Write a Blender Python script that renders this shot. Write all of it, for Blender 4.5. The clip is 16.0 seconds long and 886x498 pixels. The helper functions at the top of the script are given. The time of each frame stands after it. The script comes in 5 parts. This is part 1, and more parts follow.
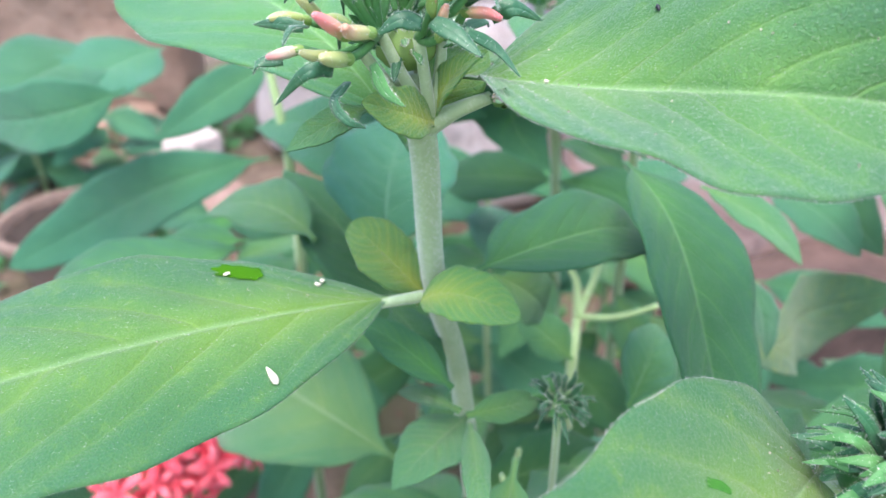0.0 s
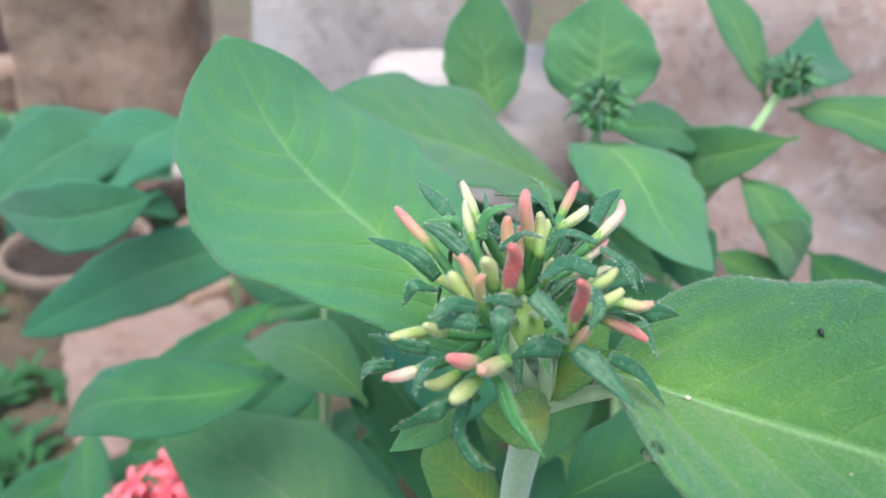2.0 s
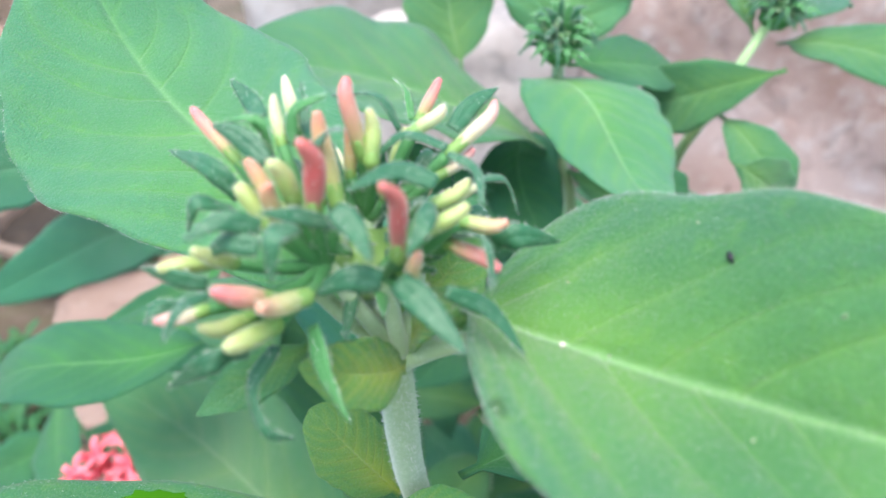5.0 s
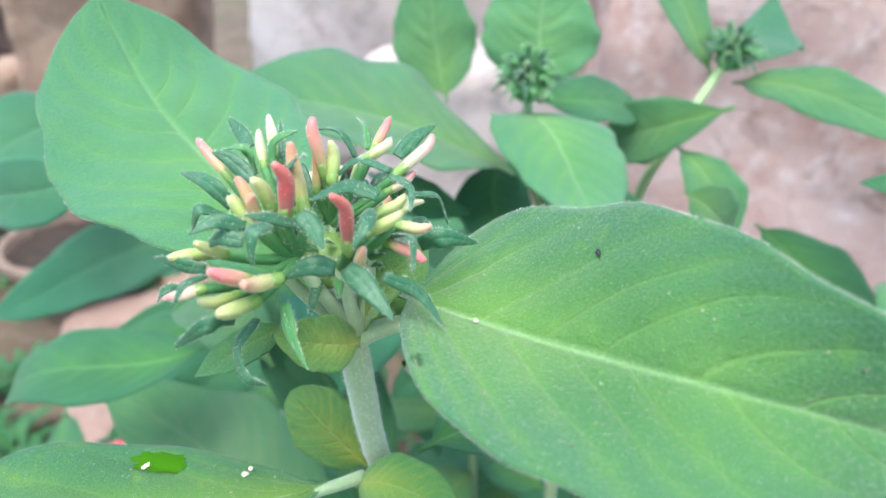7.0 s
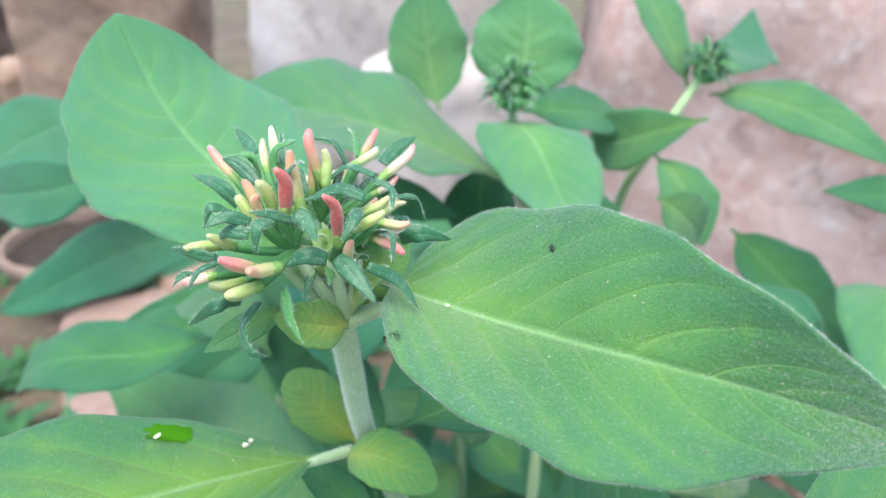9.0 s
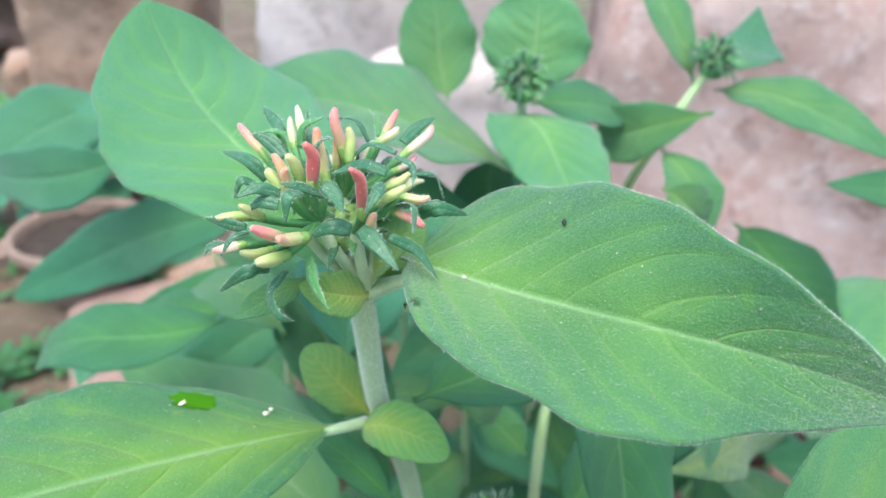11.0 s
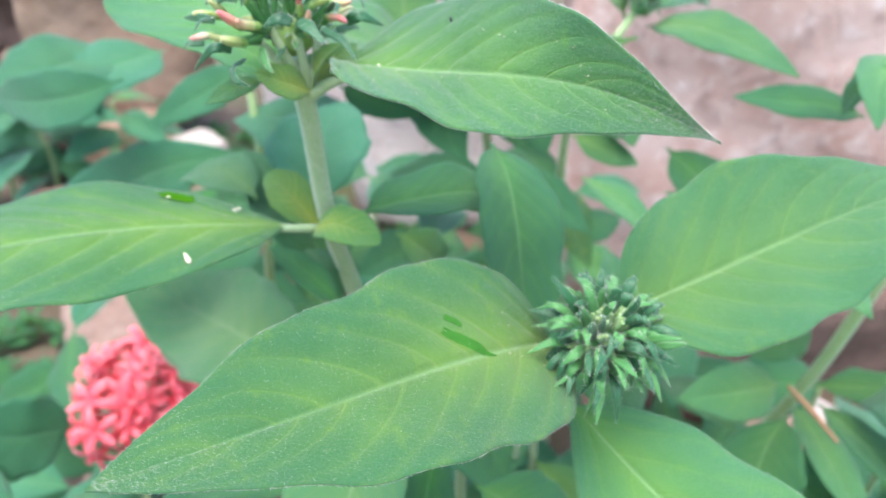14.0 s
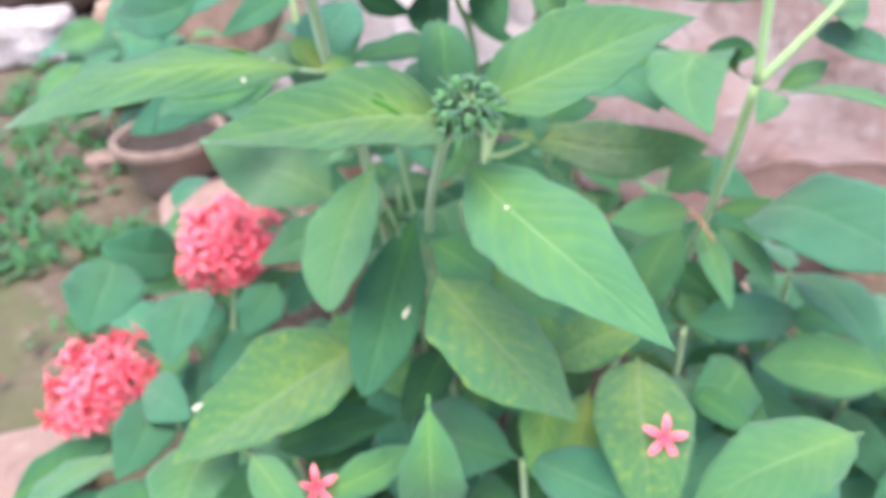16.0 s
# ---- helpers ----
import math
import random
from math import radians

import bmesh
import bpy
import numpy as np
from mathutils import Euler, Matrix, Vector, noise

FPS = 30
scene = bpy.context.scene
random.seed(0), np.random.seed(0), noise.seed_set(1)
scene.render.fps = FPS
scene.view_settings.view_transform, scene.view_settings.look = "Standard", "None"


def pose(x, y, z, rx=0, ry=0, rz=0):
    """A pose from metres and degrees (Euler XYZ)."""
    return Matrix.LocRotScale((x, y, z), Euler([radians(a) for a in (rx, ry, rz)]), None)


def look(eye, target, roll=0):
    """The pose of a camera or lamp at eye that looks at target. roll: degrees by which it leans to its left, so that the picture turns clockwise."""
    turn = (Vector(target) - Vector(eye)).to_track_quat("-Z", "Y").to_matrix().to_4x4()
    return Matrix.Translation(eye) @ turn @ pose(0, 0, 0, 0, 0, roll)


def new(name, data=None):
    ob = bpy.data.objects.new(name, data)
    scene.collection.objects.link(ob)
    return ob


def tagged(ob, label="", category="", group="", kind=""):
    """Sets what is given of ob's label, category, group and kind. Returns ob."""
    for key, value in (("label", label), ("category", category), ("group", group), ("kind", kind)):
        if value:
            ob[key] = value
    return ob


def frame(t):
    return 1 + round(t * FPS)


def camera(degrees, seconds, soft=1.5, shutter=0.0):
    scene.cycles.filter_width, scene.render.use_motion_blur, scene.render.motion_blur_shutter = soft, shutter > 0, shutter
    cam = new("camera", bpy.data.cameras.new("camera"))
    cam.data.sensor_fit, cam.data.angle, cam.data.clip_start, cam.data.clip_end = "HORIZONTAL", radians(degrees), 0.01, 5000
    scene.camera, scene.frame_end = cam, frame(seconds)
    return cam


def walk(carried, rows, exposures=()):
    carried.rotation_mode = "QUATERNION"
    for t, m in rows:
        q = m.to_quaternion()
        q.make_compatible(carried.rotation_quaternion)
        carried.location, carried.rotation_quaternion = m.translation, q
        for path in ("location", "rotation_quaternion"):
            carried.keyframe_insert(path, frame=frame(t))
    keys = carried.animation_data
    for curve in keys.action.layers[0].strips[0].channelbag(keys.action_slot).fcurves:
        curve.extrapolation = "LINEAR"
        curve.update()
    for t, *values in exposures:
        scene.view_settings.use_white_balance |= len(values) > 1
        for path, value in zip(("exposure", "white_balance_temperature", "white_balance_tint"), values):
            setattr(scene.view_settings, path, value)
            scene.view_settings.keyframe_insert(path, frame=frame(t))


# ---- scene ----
cam = camera(67.7, 16.0)
PATH = [
    (0, (0.008, 0.012, 0.624), (-0.043, 1.719, -0.416), -1.1),
    (0.5, (0.004, 0.015, 0.633), (-0.012, 1.734, -0.39), 0.2),
    (1, (-0.006, 0.03, 0.645), (-0.042, 1.737, -0.396), 0.5),
    (1.5, (-0.011, 0.046, 0.656), (-0.049, 1.763, -0.368), 1.4),
    (2, (-0.016, 0.051, 0.664), (-0.06, 1.776, -0.348), 1.5),
    (2.5, (0.006, 0.064, 0.657), (-0.038, 1.768, -0.389), 0.3),
    (3, (0.011, 0.072, 0.651), (-0.06, 1.755, -0.427), -0.4),
    (3.5, (0.011, 0.077, 0.642), (-0.058, 1.737, -0.471), 0.1),
    (4, (0.012, 0.077, 0.65), (-0.062, 1.738, -0.462), 0.0),
    (4.5, (0.013, 0.076, 0.646), (-0.063, 1.74, -0.461), -0.2),
    (4.7, (0.012, 0.074, 0.644), (-0.068, 1.741, -0.458), -0.1),
    (6.8, (0.022, 0.045, 0.654), (-0.059, 1.767, -0.361), 0.5),
    (7, (0.024, 0.044, 0.655), (-0.068, 1.764, -0.36), 0.3),
    (7.5, (0.022, 0.041, 0.656), (-0.072, 1.76, -0.361), 0.5),
    (8, (0.021, 0.038, 0.657), (-0.074, 1.761, -0.353), 0.7),
    (8.5, (0.024, 0.033, 0.66), (-0.07, 1.762, -0.342), 0.8),
    (9, (0.029, 0.027, 0.663), (-0.054, 1.754, -0.342), 1.0),
    (9.2, (0.03, 0.026, 0.663), (-0.05, 1.741, -0.363), 1.0),
    (11.5, (0.024, 0.016, 0.661), (-0.071, 1.743, -0.344), 1.7),
    (12, (0.022, 0.014, 0.659), (-0.083, 1.741, -0.344), 1.5),
    (12.5, (0.023, 0.008, 0.652), (-0.062, 1.727, -0.366), 2.3),
    (13, (0.031, -0.007, 0.633), (-0.031, 1.707, -0.397), 3.2),
    (13.5, (0.045, -0.027, 0.625), (-0.017, 1.708, -0.367), 2.4),
    (14, (0.053, -0.053, 0.632), (-0.022, 1.692, -0.343), 1.5),
    (14.5, (0.075, -0.081, 0.627), (-0.052, 1.658, -0.354), 0.9),
    (15, (0.098, -0.101, 0.626), (-0.086, 1.64, -0.34), 0.5),
    (15.5, (0.129, -0.14, 0.627), (-0.139, 1.551, -0.407), -1.0),
    (16, (0.128, -0.208, 0.648), (-0.157, 1.426, -0.468), -3.1),
]
walk(cam, [(t, look(eye, target, roll)) for t, eye, target, roll in PATH], exposures=[(0, 1.81, 6300, 21.8), (0.5, 1.86, 6300, 24.0), (1, 1.76, 6300, 24.5), (1.5, 1.46, 6300, 14.0), (2, 1.26, 6300, 10.0), (2.5, 1.21, 6300, 7.0), (3, 1.26, 6300, 7.5), (3.5, 1.51, 6300, 8.0), (4, 1.56, 6300, 8.5), (4.5, 1.66, 6300, 9.5), (7, 1.68, 6300, 10.5), (9, 1.63, 6300, 10.0), (11.5, 1.63, 6300, 11.0), (13, 1.63, 6300, 12.0), (13.5, 1.73, 6300, 12.0), (14, 1.73, 6450, 13.2), (14.5, 1.63, 6450, 11.2), (15, 1.66, 6450, 15.2), (15.5, 1.91, 6450, 19.2), (16, 1.86, 6450, 23.2)])
cam.data.dof.use_dof = True
cam.data.dof.focus_distance = 0.132
cam.data.dof.aperture_fstop = 14.0

# ---- world and sun: bright overcast daylight ----
world = bpy.data.worlds.new("overcast_sky")
scene.world = world
world.use_nodes = True
wn, wl = world.node_tree.nodes, world.node_tree.links
sky = wn.new("ShaderNodeTexSky")
sky.sky_type = "NISHITA"
sky.sun_disc = False
sky.sun_elevation, sky.sun_rotation = radians(74), radians(180)
sky.air_density, sky.dust_density, sky.ozone_density = 1.0, 2.0, 1.0
wn["Background"].inputs["Strength"].default_value = 0.14
wl.new(sky.outputs["Color"], wn["Background"].inputs["Color"])
sun = new("sun", bpy.data.lights.new("sun", "SUN"))
sun.data.energy, sun.data.angle, sun.data.color = 1.45, radians(50), (1.0, 0.97, 0.90)
sun.matrix_world = look((-0.35, -0.75, 3.0), (0, 0, 0))


# ---- materials ----
def node_material(name):
    m = bpy.data.materials.new(name)
    m.use_nodes = True
    return m, m.node_tree.nodes, m.node_tree.links, m.node_tree.nodes["Principled BSDF"]


def math_node(nt, op, a, b=None, clamp=False, c=None):
    n = nt.nodes.new("ShaderNodeMath")
    n.operation, n.use_clamp = op, clamp
    for k, v in ((0, a), (1, b), (2, c)):
        if v is None:
            continue
        if isinstance(v, (int, float)):
            n.inputs[k].default_value = v
        else:
            nt.links.new(v, n.inputs[k])
    return n.outputs[0]


def mix_colour(nt, fac, a, b, blend="MIX"):
    n = nt.nodes.new("ShaderNodeMix")
    n.data_type, n.blend_type = "RGBA", blend
    for k, v in ((0, fac), (6, a), (7, b)):
        if isinstance(v, (int, float)):
            n.inputs[k].default_value = v
        elif isinstance(v, tuple):
            n.inputs[k].default_value = (*v, 1)
        else:
            nt.links.new(v, n.inputs[k])
    return n.outputs[2]


def noise_node(nt, scale, detail=4.0, rough=0.6, vector=None, distortion=0.0):
    n = nt.nodes.new("ShaderNodeTexNoise")
    n.inputs["Scale"].default_value, n.inputs["Detail"].default_value = scale, detail
    n.inputs["Roughness"].default_value, n.inputs["Distortion"].default_value = rough, distortion
    if vector is not None:
        nt.links.new(vector, n.inputs["Vector"])
    return n.outputs["Fac"]


def ramp_node(nt, fac, *stops):
    n = nt.nodes.new("ShaderNodeValToRGB")
    while len(n.color_ramp.elements) < len(stops):
        n.color_ramp.elements.new(0.5)
    for e, (p, col) in zip(n.color_ramp.elements, stops):
        e.position, e.color = p, (*col, 1) if isinstance(col, tuple) else (col, col, col, 1)
    nt.links.new(fac, n.inputs[0])
    return n.outputs[0]


def leaf_material(name, green, pale, yellow, mottle, vein=(0.42, 0.55, 0.30), margin=(0.07, 0.30, 0.17), frost=1.0, sheen=0.34, flush=0.24):
    """Hairy leaf: UV x runs from stalk to tip, UV y across. Pale midrib, fine side veins, yellowing spots."""
    m, nodes, links, bsdf = node_material(name)
    nt = m.node_tree
    uv = nodes.new("ShaderNodeUVMap").outputs[0]
    sep = nodes.new("ShaderNodeSeparateXYZ")
    links.new(uv, sep.inputs[0])
    s, v = sep.outputs[0], sep.outputs[1]
    obj = nodes.new("ShaderNodeTexCoord").outputs["Object"]
    side = math_node(nt, "ABSOLUTE", math_node(nt, "MULTIPLY_ADD", v, 2.0, c=-1.0))
    # side veins, sweeping towards the tip
    phase = math_node(nt, "SUBTRACT", s, math_node(nt, "MULTIPLY", math_node(nt, "POWER", side, 1.3), 0.27))
    phase = math_node(nt, "MULTIPLY_ADD", math_node(nt, "GREATER_THAN", v, 0.5), 0.37, c=math_node(nt, "MULTIPLY", phase, 9.5))
    phase = math_node(nt, "MULTIPLY_ADD", math_node(nt, "SINE", math_node(nt, "MULTIPLY", phase, 1.9)), 0.16, c=phase)
    wave = math_node(nt, "PINGPONG", phase, 0.5)
    lateral = math_node(nt, "SUBTRACT", 1.0, math_node(nt, "MULTIPLY", wave, 15.0), True)
    lateral = math_node(nt, "MULTIPLY", lateral, math_node(nt, "SUBTRACT", 1.0, side, True))
    lateral = math_node(nt, "MULTIPLY", lateral, math_node(nt, "MULTIPLY_ADD", s, -3.0, True, 3.0))
    broad = math_node(nt, "SUBTRACT", 1.0, math_node(nt, "MULTIPLY", wave, 2.6), True)
    midrib = math_node(nt, "SUBTRACT", 1.0, math_node(nt, "MULTIPLY", side, 21.0), True)
    taper = math_node(nt, "SUBTRACT", 1.15, s, True)
    midrib = math_node(nt, "MULTIPLY", midrib, taper)
    big = noise_node(nt, 45.0, 3.0, 0.55, obj)
    fine = noise_node(nt, 900.0, 3.0, 0.7, obj)
    down = ramp_node(nt, noise_node(nt, 2600.0, 2.0, 0.6, obj), (0.52, 0.0), (0.66, 1.0))
    rnd = nodes.new("ShaderNodeObjectInfo").outputs["Random"]
    col = mix_colour(nt, ramp_node(nt, big, (0.3, 0.0), (0.7, 1.0)), green, pale)
    col = mix_colour(nt, math_node(nt, "MULTIPLY", math_node(nt, "POWER", side, 1.6), 0.55), col, margin)
    col = mix_colour(nt, math_node(nt, "MULTIPLY", math_node(nt, "MULTIPLY", broad, ramp_node(nt, big, (0.35, 0.15), (0.68, 1.0))), 0.30), col, yellow)
    spots = ramp_node(nt, noise_node(nt, 210.0, 4.0, 0.65, obj), (0.59 - 0.09 * mottle, 0.0), (0.70 - 0.09 * mottle, 1.0))
    col = mix_colour(nt, math_node(nt, "MULTIPLY", spots, mottle), col, yellow)
    near_rib = math_node(nt, "SUBTRACT", 1.0, math_node(nt, "MULTIPLY", side, 1.35), True)
    near_base = math_node(nt, "SUBTRACT", 1.0, math_node(nt, "MULTIPLY", s, 1.25), True)
    col = mix_colour(nt, math_node(nt, "MULTIPLY", math_node(nt, "MULTIPLY", near_rib, near_base), math_node(nt, "MULTIPLY_ADD", big, 0.7, c=flush), True), col, yellow)
    col = mix_colour(nt, math_node(nt, "MULTIPLY", math_node(nt, "POWER", s, 1.6), 0.35), col, margin)
    net = nodes.new("ShaderNodeTexVoronoi")
    net.feature = "DISTANCE_TO_EDGE"
    net.inputs["Scale"].default_value = 950.0
    links.new(obj, net.inputs["Vector"])
    mesh_lines = ramp_node(nt, net.outputs["Distance"], (0.0, 1.0), (0.10, 0.0))
    col = mix_colour(nt, math_node(nt, "MULTIPLY", mesh_lines, 0.12), col, yellow)
    col = mix_colour(nt, math_node(nt, "MULTIPLY", lateral, 0.36), col, mix_colour(nt, 0.35, yellow, vein))
    col = mix_colour(nt, math_node(nt, "MULTIPLY", midrib, 0.8), col, vein)
    hsv = nodes.new("ShaderNodeHueSaturation")
    links.new(math_node(nt, "MULTIPLY_ADD", rnd, 0.3, c=0.85), hsv.inputs["Value"])
    links.new(math_node(nt, "MULTIPLY_ADD", rnd, 0.02, c=0.49), hsv.inputs["Hue"])
    links.new(col, hsv.inputs["Color"])
    col = mix_colour(nt, math_node(nt, "MULTIPLY", fine, 0.10 * frost), hsv.outputs[0], (0.22, 0.48, 0.24))
    col = mix_colour(nt, math_node(nt, "MULTIPLY", down, 0.10 * frost), col, (0.42, 0.60, 0.42))
    links.new(col, bsdf.inputs["Base Color"])
    bsdf.inputs["Roughness"].default_value = 0.55
    bsdf.inputs["Specular IOR Level"].default_value = 0.35
    bsdf.inputs["Sheen Weight"].default_value = sheen * frost
    bsdf.inputs["Sheen Roughness"].default_value = 0.4
    bump = nodes.new("ShaderNodeBump")
    bump.inputs["Strength"].default_value, bump.inputs["Distance"].default_value = 0.7, 0.00045
    wrinkle = noise_node(nt, 260.0, 3.0, 0.6, obj, 0.5)
    texture = math_node(nt, "ADD", math_node(nt, "SUBTRACT", math_node(nt, "MULTIPLY", wrinkle, 1.6), math_node(nt, "MULTIPLY", mesh_lines, 0.3)), math_node(nt, "ADD", fine, math_node(nt, "MULTIPLY", down, 0.6)))
    height = math_node(nt, "SUBTRACT", texture, math_node(nt, "MULTIPLY", math_node(nt, "MAXIMUM", lateral, math_node(nt, "MULTIPLY", midrib, -0.8)), 1.5))
    links.new(height, bump.inputs["Height"])
    links.new(bump.outputs[0], bsdf.inputs["Normal"])
    trans = nodes.new("ShaderNodeBsdfTranslucent")
    links.new(mix_colour(nt, 0.5, col, (0.26, 0.55, 0.12)), trans.inputs["Color"])
    mixer = nodes.new("ShaderNodeMixShader")
    mixer.inputs[0].default_value = 0.34
    links.new(bsdf.outputs[0], mixer.inputs[1])
    links.new(trans.outputs[0], mixer.inputs[2])
    links.new(mixer.outputs[0], nodes["Material Output"].inputs["Surface"])
    return m


def stem_material(name, low, high, frost=0.4, sheen=0.5, rough=0.6):
    m, nodes, links, bsdf = node_material(name)
    nt = m.node_tree
    obj = nodes.new("ShaderNodeTexCoord").outputs["Object"]
    fine = noise_node(nt, 700.0, 3.0, 0.7, obj)
    big = noise_node(nt, 60.0, 3.0, 0.6, obj)
    col = mix_colour(nt, big, low, high)
    col = mix_colour(nt, ramp_node(nt, fine, (0.5, 0.0), (0.75, frost)), col, (0.58, 0.68, 0.46))
    links.new(col, bsdf.inputs["Base Color"])
    bsdf.inputs["Roughness"].default_value = rough
    bsdf.inputs["Sheen Weight"].default_value = sheen
    bump = nodes.new("ShaderNodeBump")
    bump.inputs["Strength"].default_value, bump.inputs["Distance"].default_value = 0.4, 0.0004
    links.new(fine, bump.inputs["Height"])
    links.new(bump.outputs[0], bsdf.inputs["Normal"])
    return m


def bud_material(name, base, middle, tip, bloom=0.15):
    """Colour runs along UV x from the calyx to the closed tip."""
    m, nodes, links, bsdf = node_material(name)
    nt = m.node_tree
    sep = nodes.new("ShaderNodeSeparateXYZ")
    links.new(nodes.new("ShaderNodeUVMap").outputs[0], sep.inputs[0])
    obj = nodes.new("ShaderNodeTexCoord").outputs["Object"]
    grain = noise_node(nt, 600.0, 3.0, 0.7, obj)
    along = math_node(nt, "ADD", sep.outputs[0], math_node(nt, "MULTIPLY_ADD", grain, 0.3, c=-0.15))
    if bloom:
        base, middle, tip = (tuple(0.94 * c for c in col) for col in (base, middle, tip))
    col = ramp_node(nt, along, (0.1, base), (0.5, middle), (0.95, tip))
    col = mix_colour(nt, math_node(nt, "MULTIPLY", noise_node(nt, 230.0, 4.0, 0.65, obj), 0.45), col, tuple(0.55 * c for c in middle))
    col = mix_colour(nt, math_node(nt, "MULTIPLY", grain, bloom), col, (0.75, 0.68, 0.55))
    links.new(col, bsdf.inputs["Base Color"])
    bsdf.inputs["Roughness"].default_value = 0.5
    bsdf.inputs["Sheen Weight"].default_value = 0.25
    bsdf.inputs["Subsurface Weight"].default_value = 0.25
    bsdf.inputs["Subsurface Radius"].default_value = (0.003, 0.0015, 0.001)
    bump = nodes.new("ShaderNodeBump")
    bump.inputs["Strength"].default_value, bump.inputs["Distance"].default_value = 0.3, 0.0003
    links.new(grain, bump.inputs["Height"])
    links.new(bump.outputs[0], bsdf.inputs["Normal"])
    return m


def plain_material(name, colour, rough=0.6, other=None, scale=80.0, spec=0.4):
    m, nodes, links, bsdf = node_material(name)
    nt = m.node_tree
    obj = nodes.new("ShaderNodeTexCoord").outputs["Object"]
    col = mix_colour(nt, noise_node(nt, scale, 4.0, 0.65, obj), colour, other or tuple(c * 0.7 for c in colour))
    links.new(col, bsdf.inputs["Base Color"])
    bsdf.inputs["Roughness"].default_value = rough
    bsdf.inputs["Specular IOR Level"].default_value = spec
    return m


def stone_material(name, a, b, c, scale=7.0, bump_size=0.012, moss=None):
    """Rough stone: broad patches, stains, grain and pits."""
    m, nodes, links, bsdf = node_material(name)
    nt = m.node_tree
    obj = nodes.new("ShaderNodeTexCoord").outputs["Object"]
    broad = noise_node(nt, scale, 5.0, 0.6, obj, 0.4)
    middle = noise_node(nt, scale * 5, 5.0, 0.65, obj)
    grain = noise_node(nt, scale * 40, 4.0, 0.7, obj)
    rnd = nodes.new("ShaderNodeObjectInfo").outputs["Random"]
    col = mix_colour(nt, ramp_node(nt, broad, (0.35, 0.0), (0.62, 1.0)), a, b)
    col = mix_colour(nt, ramp_node(nt, middle, (0.52, 0.0), (0.72, 0.8)), col, c)
    col = mix_colour(nt, math_node(nt, "MULTIPLY", grain, 0.3), col, tuple(0.45 * x for x in a))
    col = mix_colour(nt, ramp_node(nt, noise_node(nt, scale * 2.3, 6.0, 0.7, obj, 1.2), (0.34, 0.55), (0.46, 0.0)), col, tuple(0.38 * x for x in a))
    if moss:
        col = mix_colour(nt, ramp_node(nt, noise_node(nt, scale * 0.6, 6.0, 0.7, obj, 0.6), (0.46, 0.0), (0.60, 0.75)), col, moss)
    links.new(col, bsdf.inputs["Base Color"])
    bsdf.inputs["Roughness"].default_value = 0.88
    bump = nodes.new("ShaderNodeBump")
    bump.inputs["Strength"].default_value, bump.inputs["Distance"].default_value = 0.7, bump_size
    links.new(math_node(nt, "ADD", middle, math_node(nt, "MULTIPLY", grain, 0.4)), bump.inputs["Height"])
    links.new(bump.outputs[0], bsdf.inputs["Normal"])
    return m


leaf_fresh = leaf_material("leaf_fresh", (0.056, 0.232, 0.070), (0.097, 0.305, 0.102), (0.20, 0.41, 0.04), 0.25, (0.32, 0.56, 0.23), (0.060, 0.240, 0.118))
leaf_broad = leaf_material("leaf_broad", (0.046, 0.172, 0.044), (0.086, 0.240, 0.066), (0.20, 0.38, 0.03), 0.25, (0.34, 0.55, 0.22), (0.046, 0.180, 0.088), 1.0, 0.40)
leaf_deep = leaf_material("leaf_deep", (0.038, 0.182, 0.048), (0.072, 0.250, 0.070), (0.24, 0.43, 0.025), 0.28, (0.32, 0.54, 0.23), (0.040, 0.190, 0.088), 0.8, 0.30, 0.38)
leaf_pale = leaf_material("leaf_pale", (0.090, 0.310, 0.110), (0.140, 0.385, 0.150), (0.25, 0.46, 0.08), 0.2, (0.36, 0.58, 0.28), (0.085, 0.290, 0.140))
leaf_dark = leaf_material("leaf_dark", (0.030, 0.150, 0.052), (0.060, 0.220, 0.082), (0.09, 0.30, 0.03), 0.15, (0.22, 0.45, 0.17), (0.028, 0.165, 0.085), 0.5)
leaf_mottled = leaf_material("leaf_mottled", (0.046, 0.200, 0.058), (0.080, 0.270, 0.085), (0.30, 0.45, 0.05), 0.72, (0.32, 0.48, 0.22), (0.038, 0.215, 0.080))
leaf_yellow = leaf_material("leaf_yellow", (0.12, 0.34, 0.065), (0.18, 0.41, 0.09), (0.58, 0.64, 0.05), 0.12, (0.44, 0.58, 0.20), (0.075, 0.27, 0.08), 1.0, 0.34, 0.55)
leaf_bluish = leaf_material("leaf_bluish", (0.036, 0.198, 0.088), (0.068, 0.275, 0.132), (0.08, 0.28, 0.07), 0.12, (0.18, 0.40, 0.22), (0.042, 0.225, 0.128))
bract_green = stem_material("bract_green", (0.006, 0.072, 0.026), (0.030, 0.150, 0.052), 0.10, 0.10, 0.48)
bract_fresh = stem_material("bract_fresh", (0.032, 0.165, 0.040), (0.08, 0.265, 0.065), 0.08, 0.10)
bract_lime = plain_material("bract_lime", (0.14, 0.28, 0.05), 0.5, (0.25, 0.39, 0.11), 300.0, 0.35)
stem_green = stem_material("stem_green", (0.23, 0.37, 0.15), (0.40, 0.52, 0.28))
stem_young = stem_material("stem_young", (0.22, 0.37, 0.12), (0.33, 0.48, 0.20))
hair_white = plain_material("hair_white", (0.75, 0.78, 0.68), 0.5)
bud_red = bud_material("bud_red", (0.40, 0.16, 0.10), (0.55, 0.05, 0.05), (0.62, 0.10, 0.08))
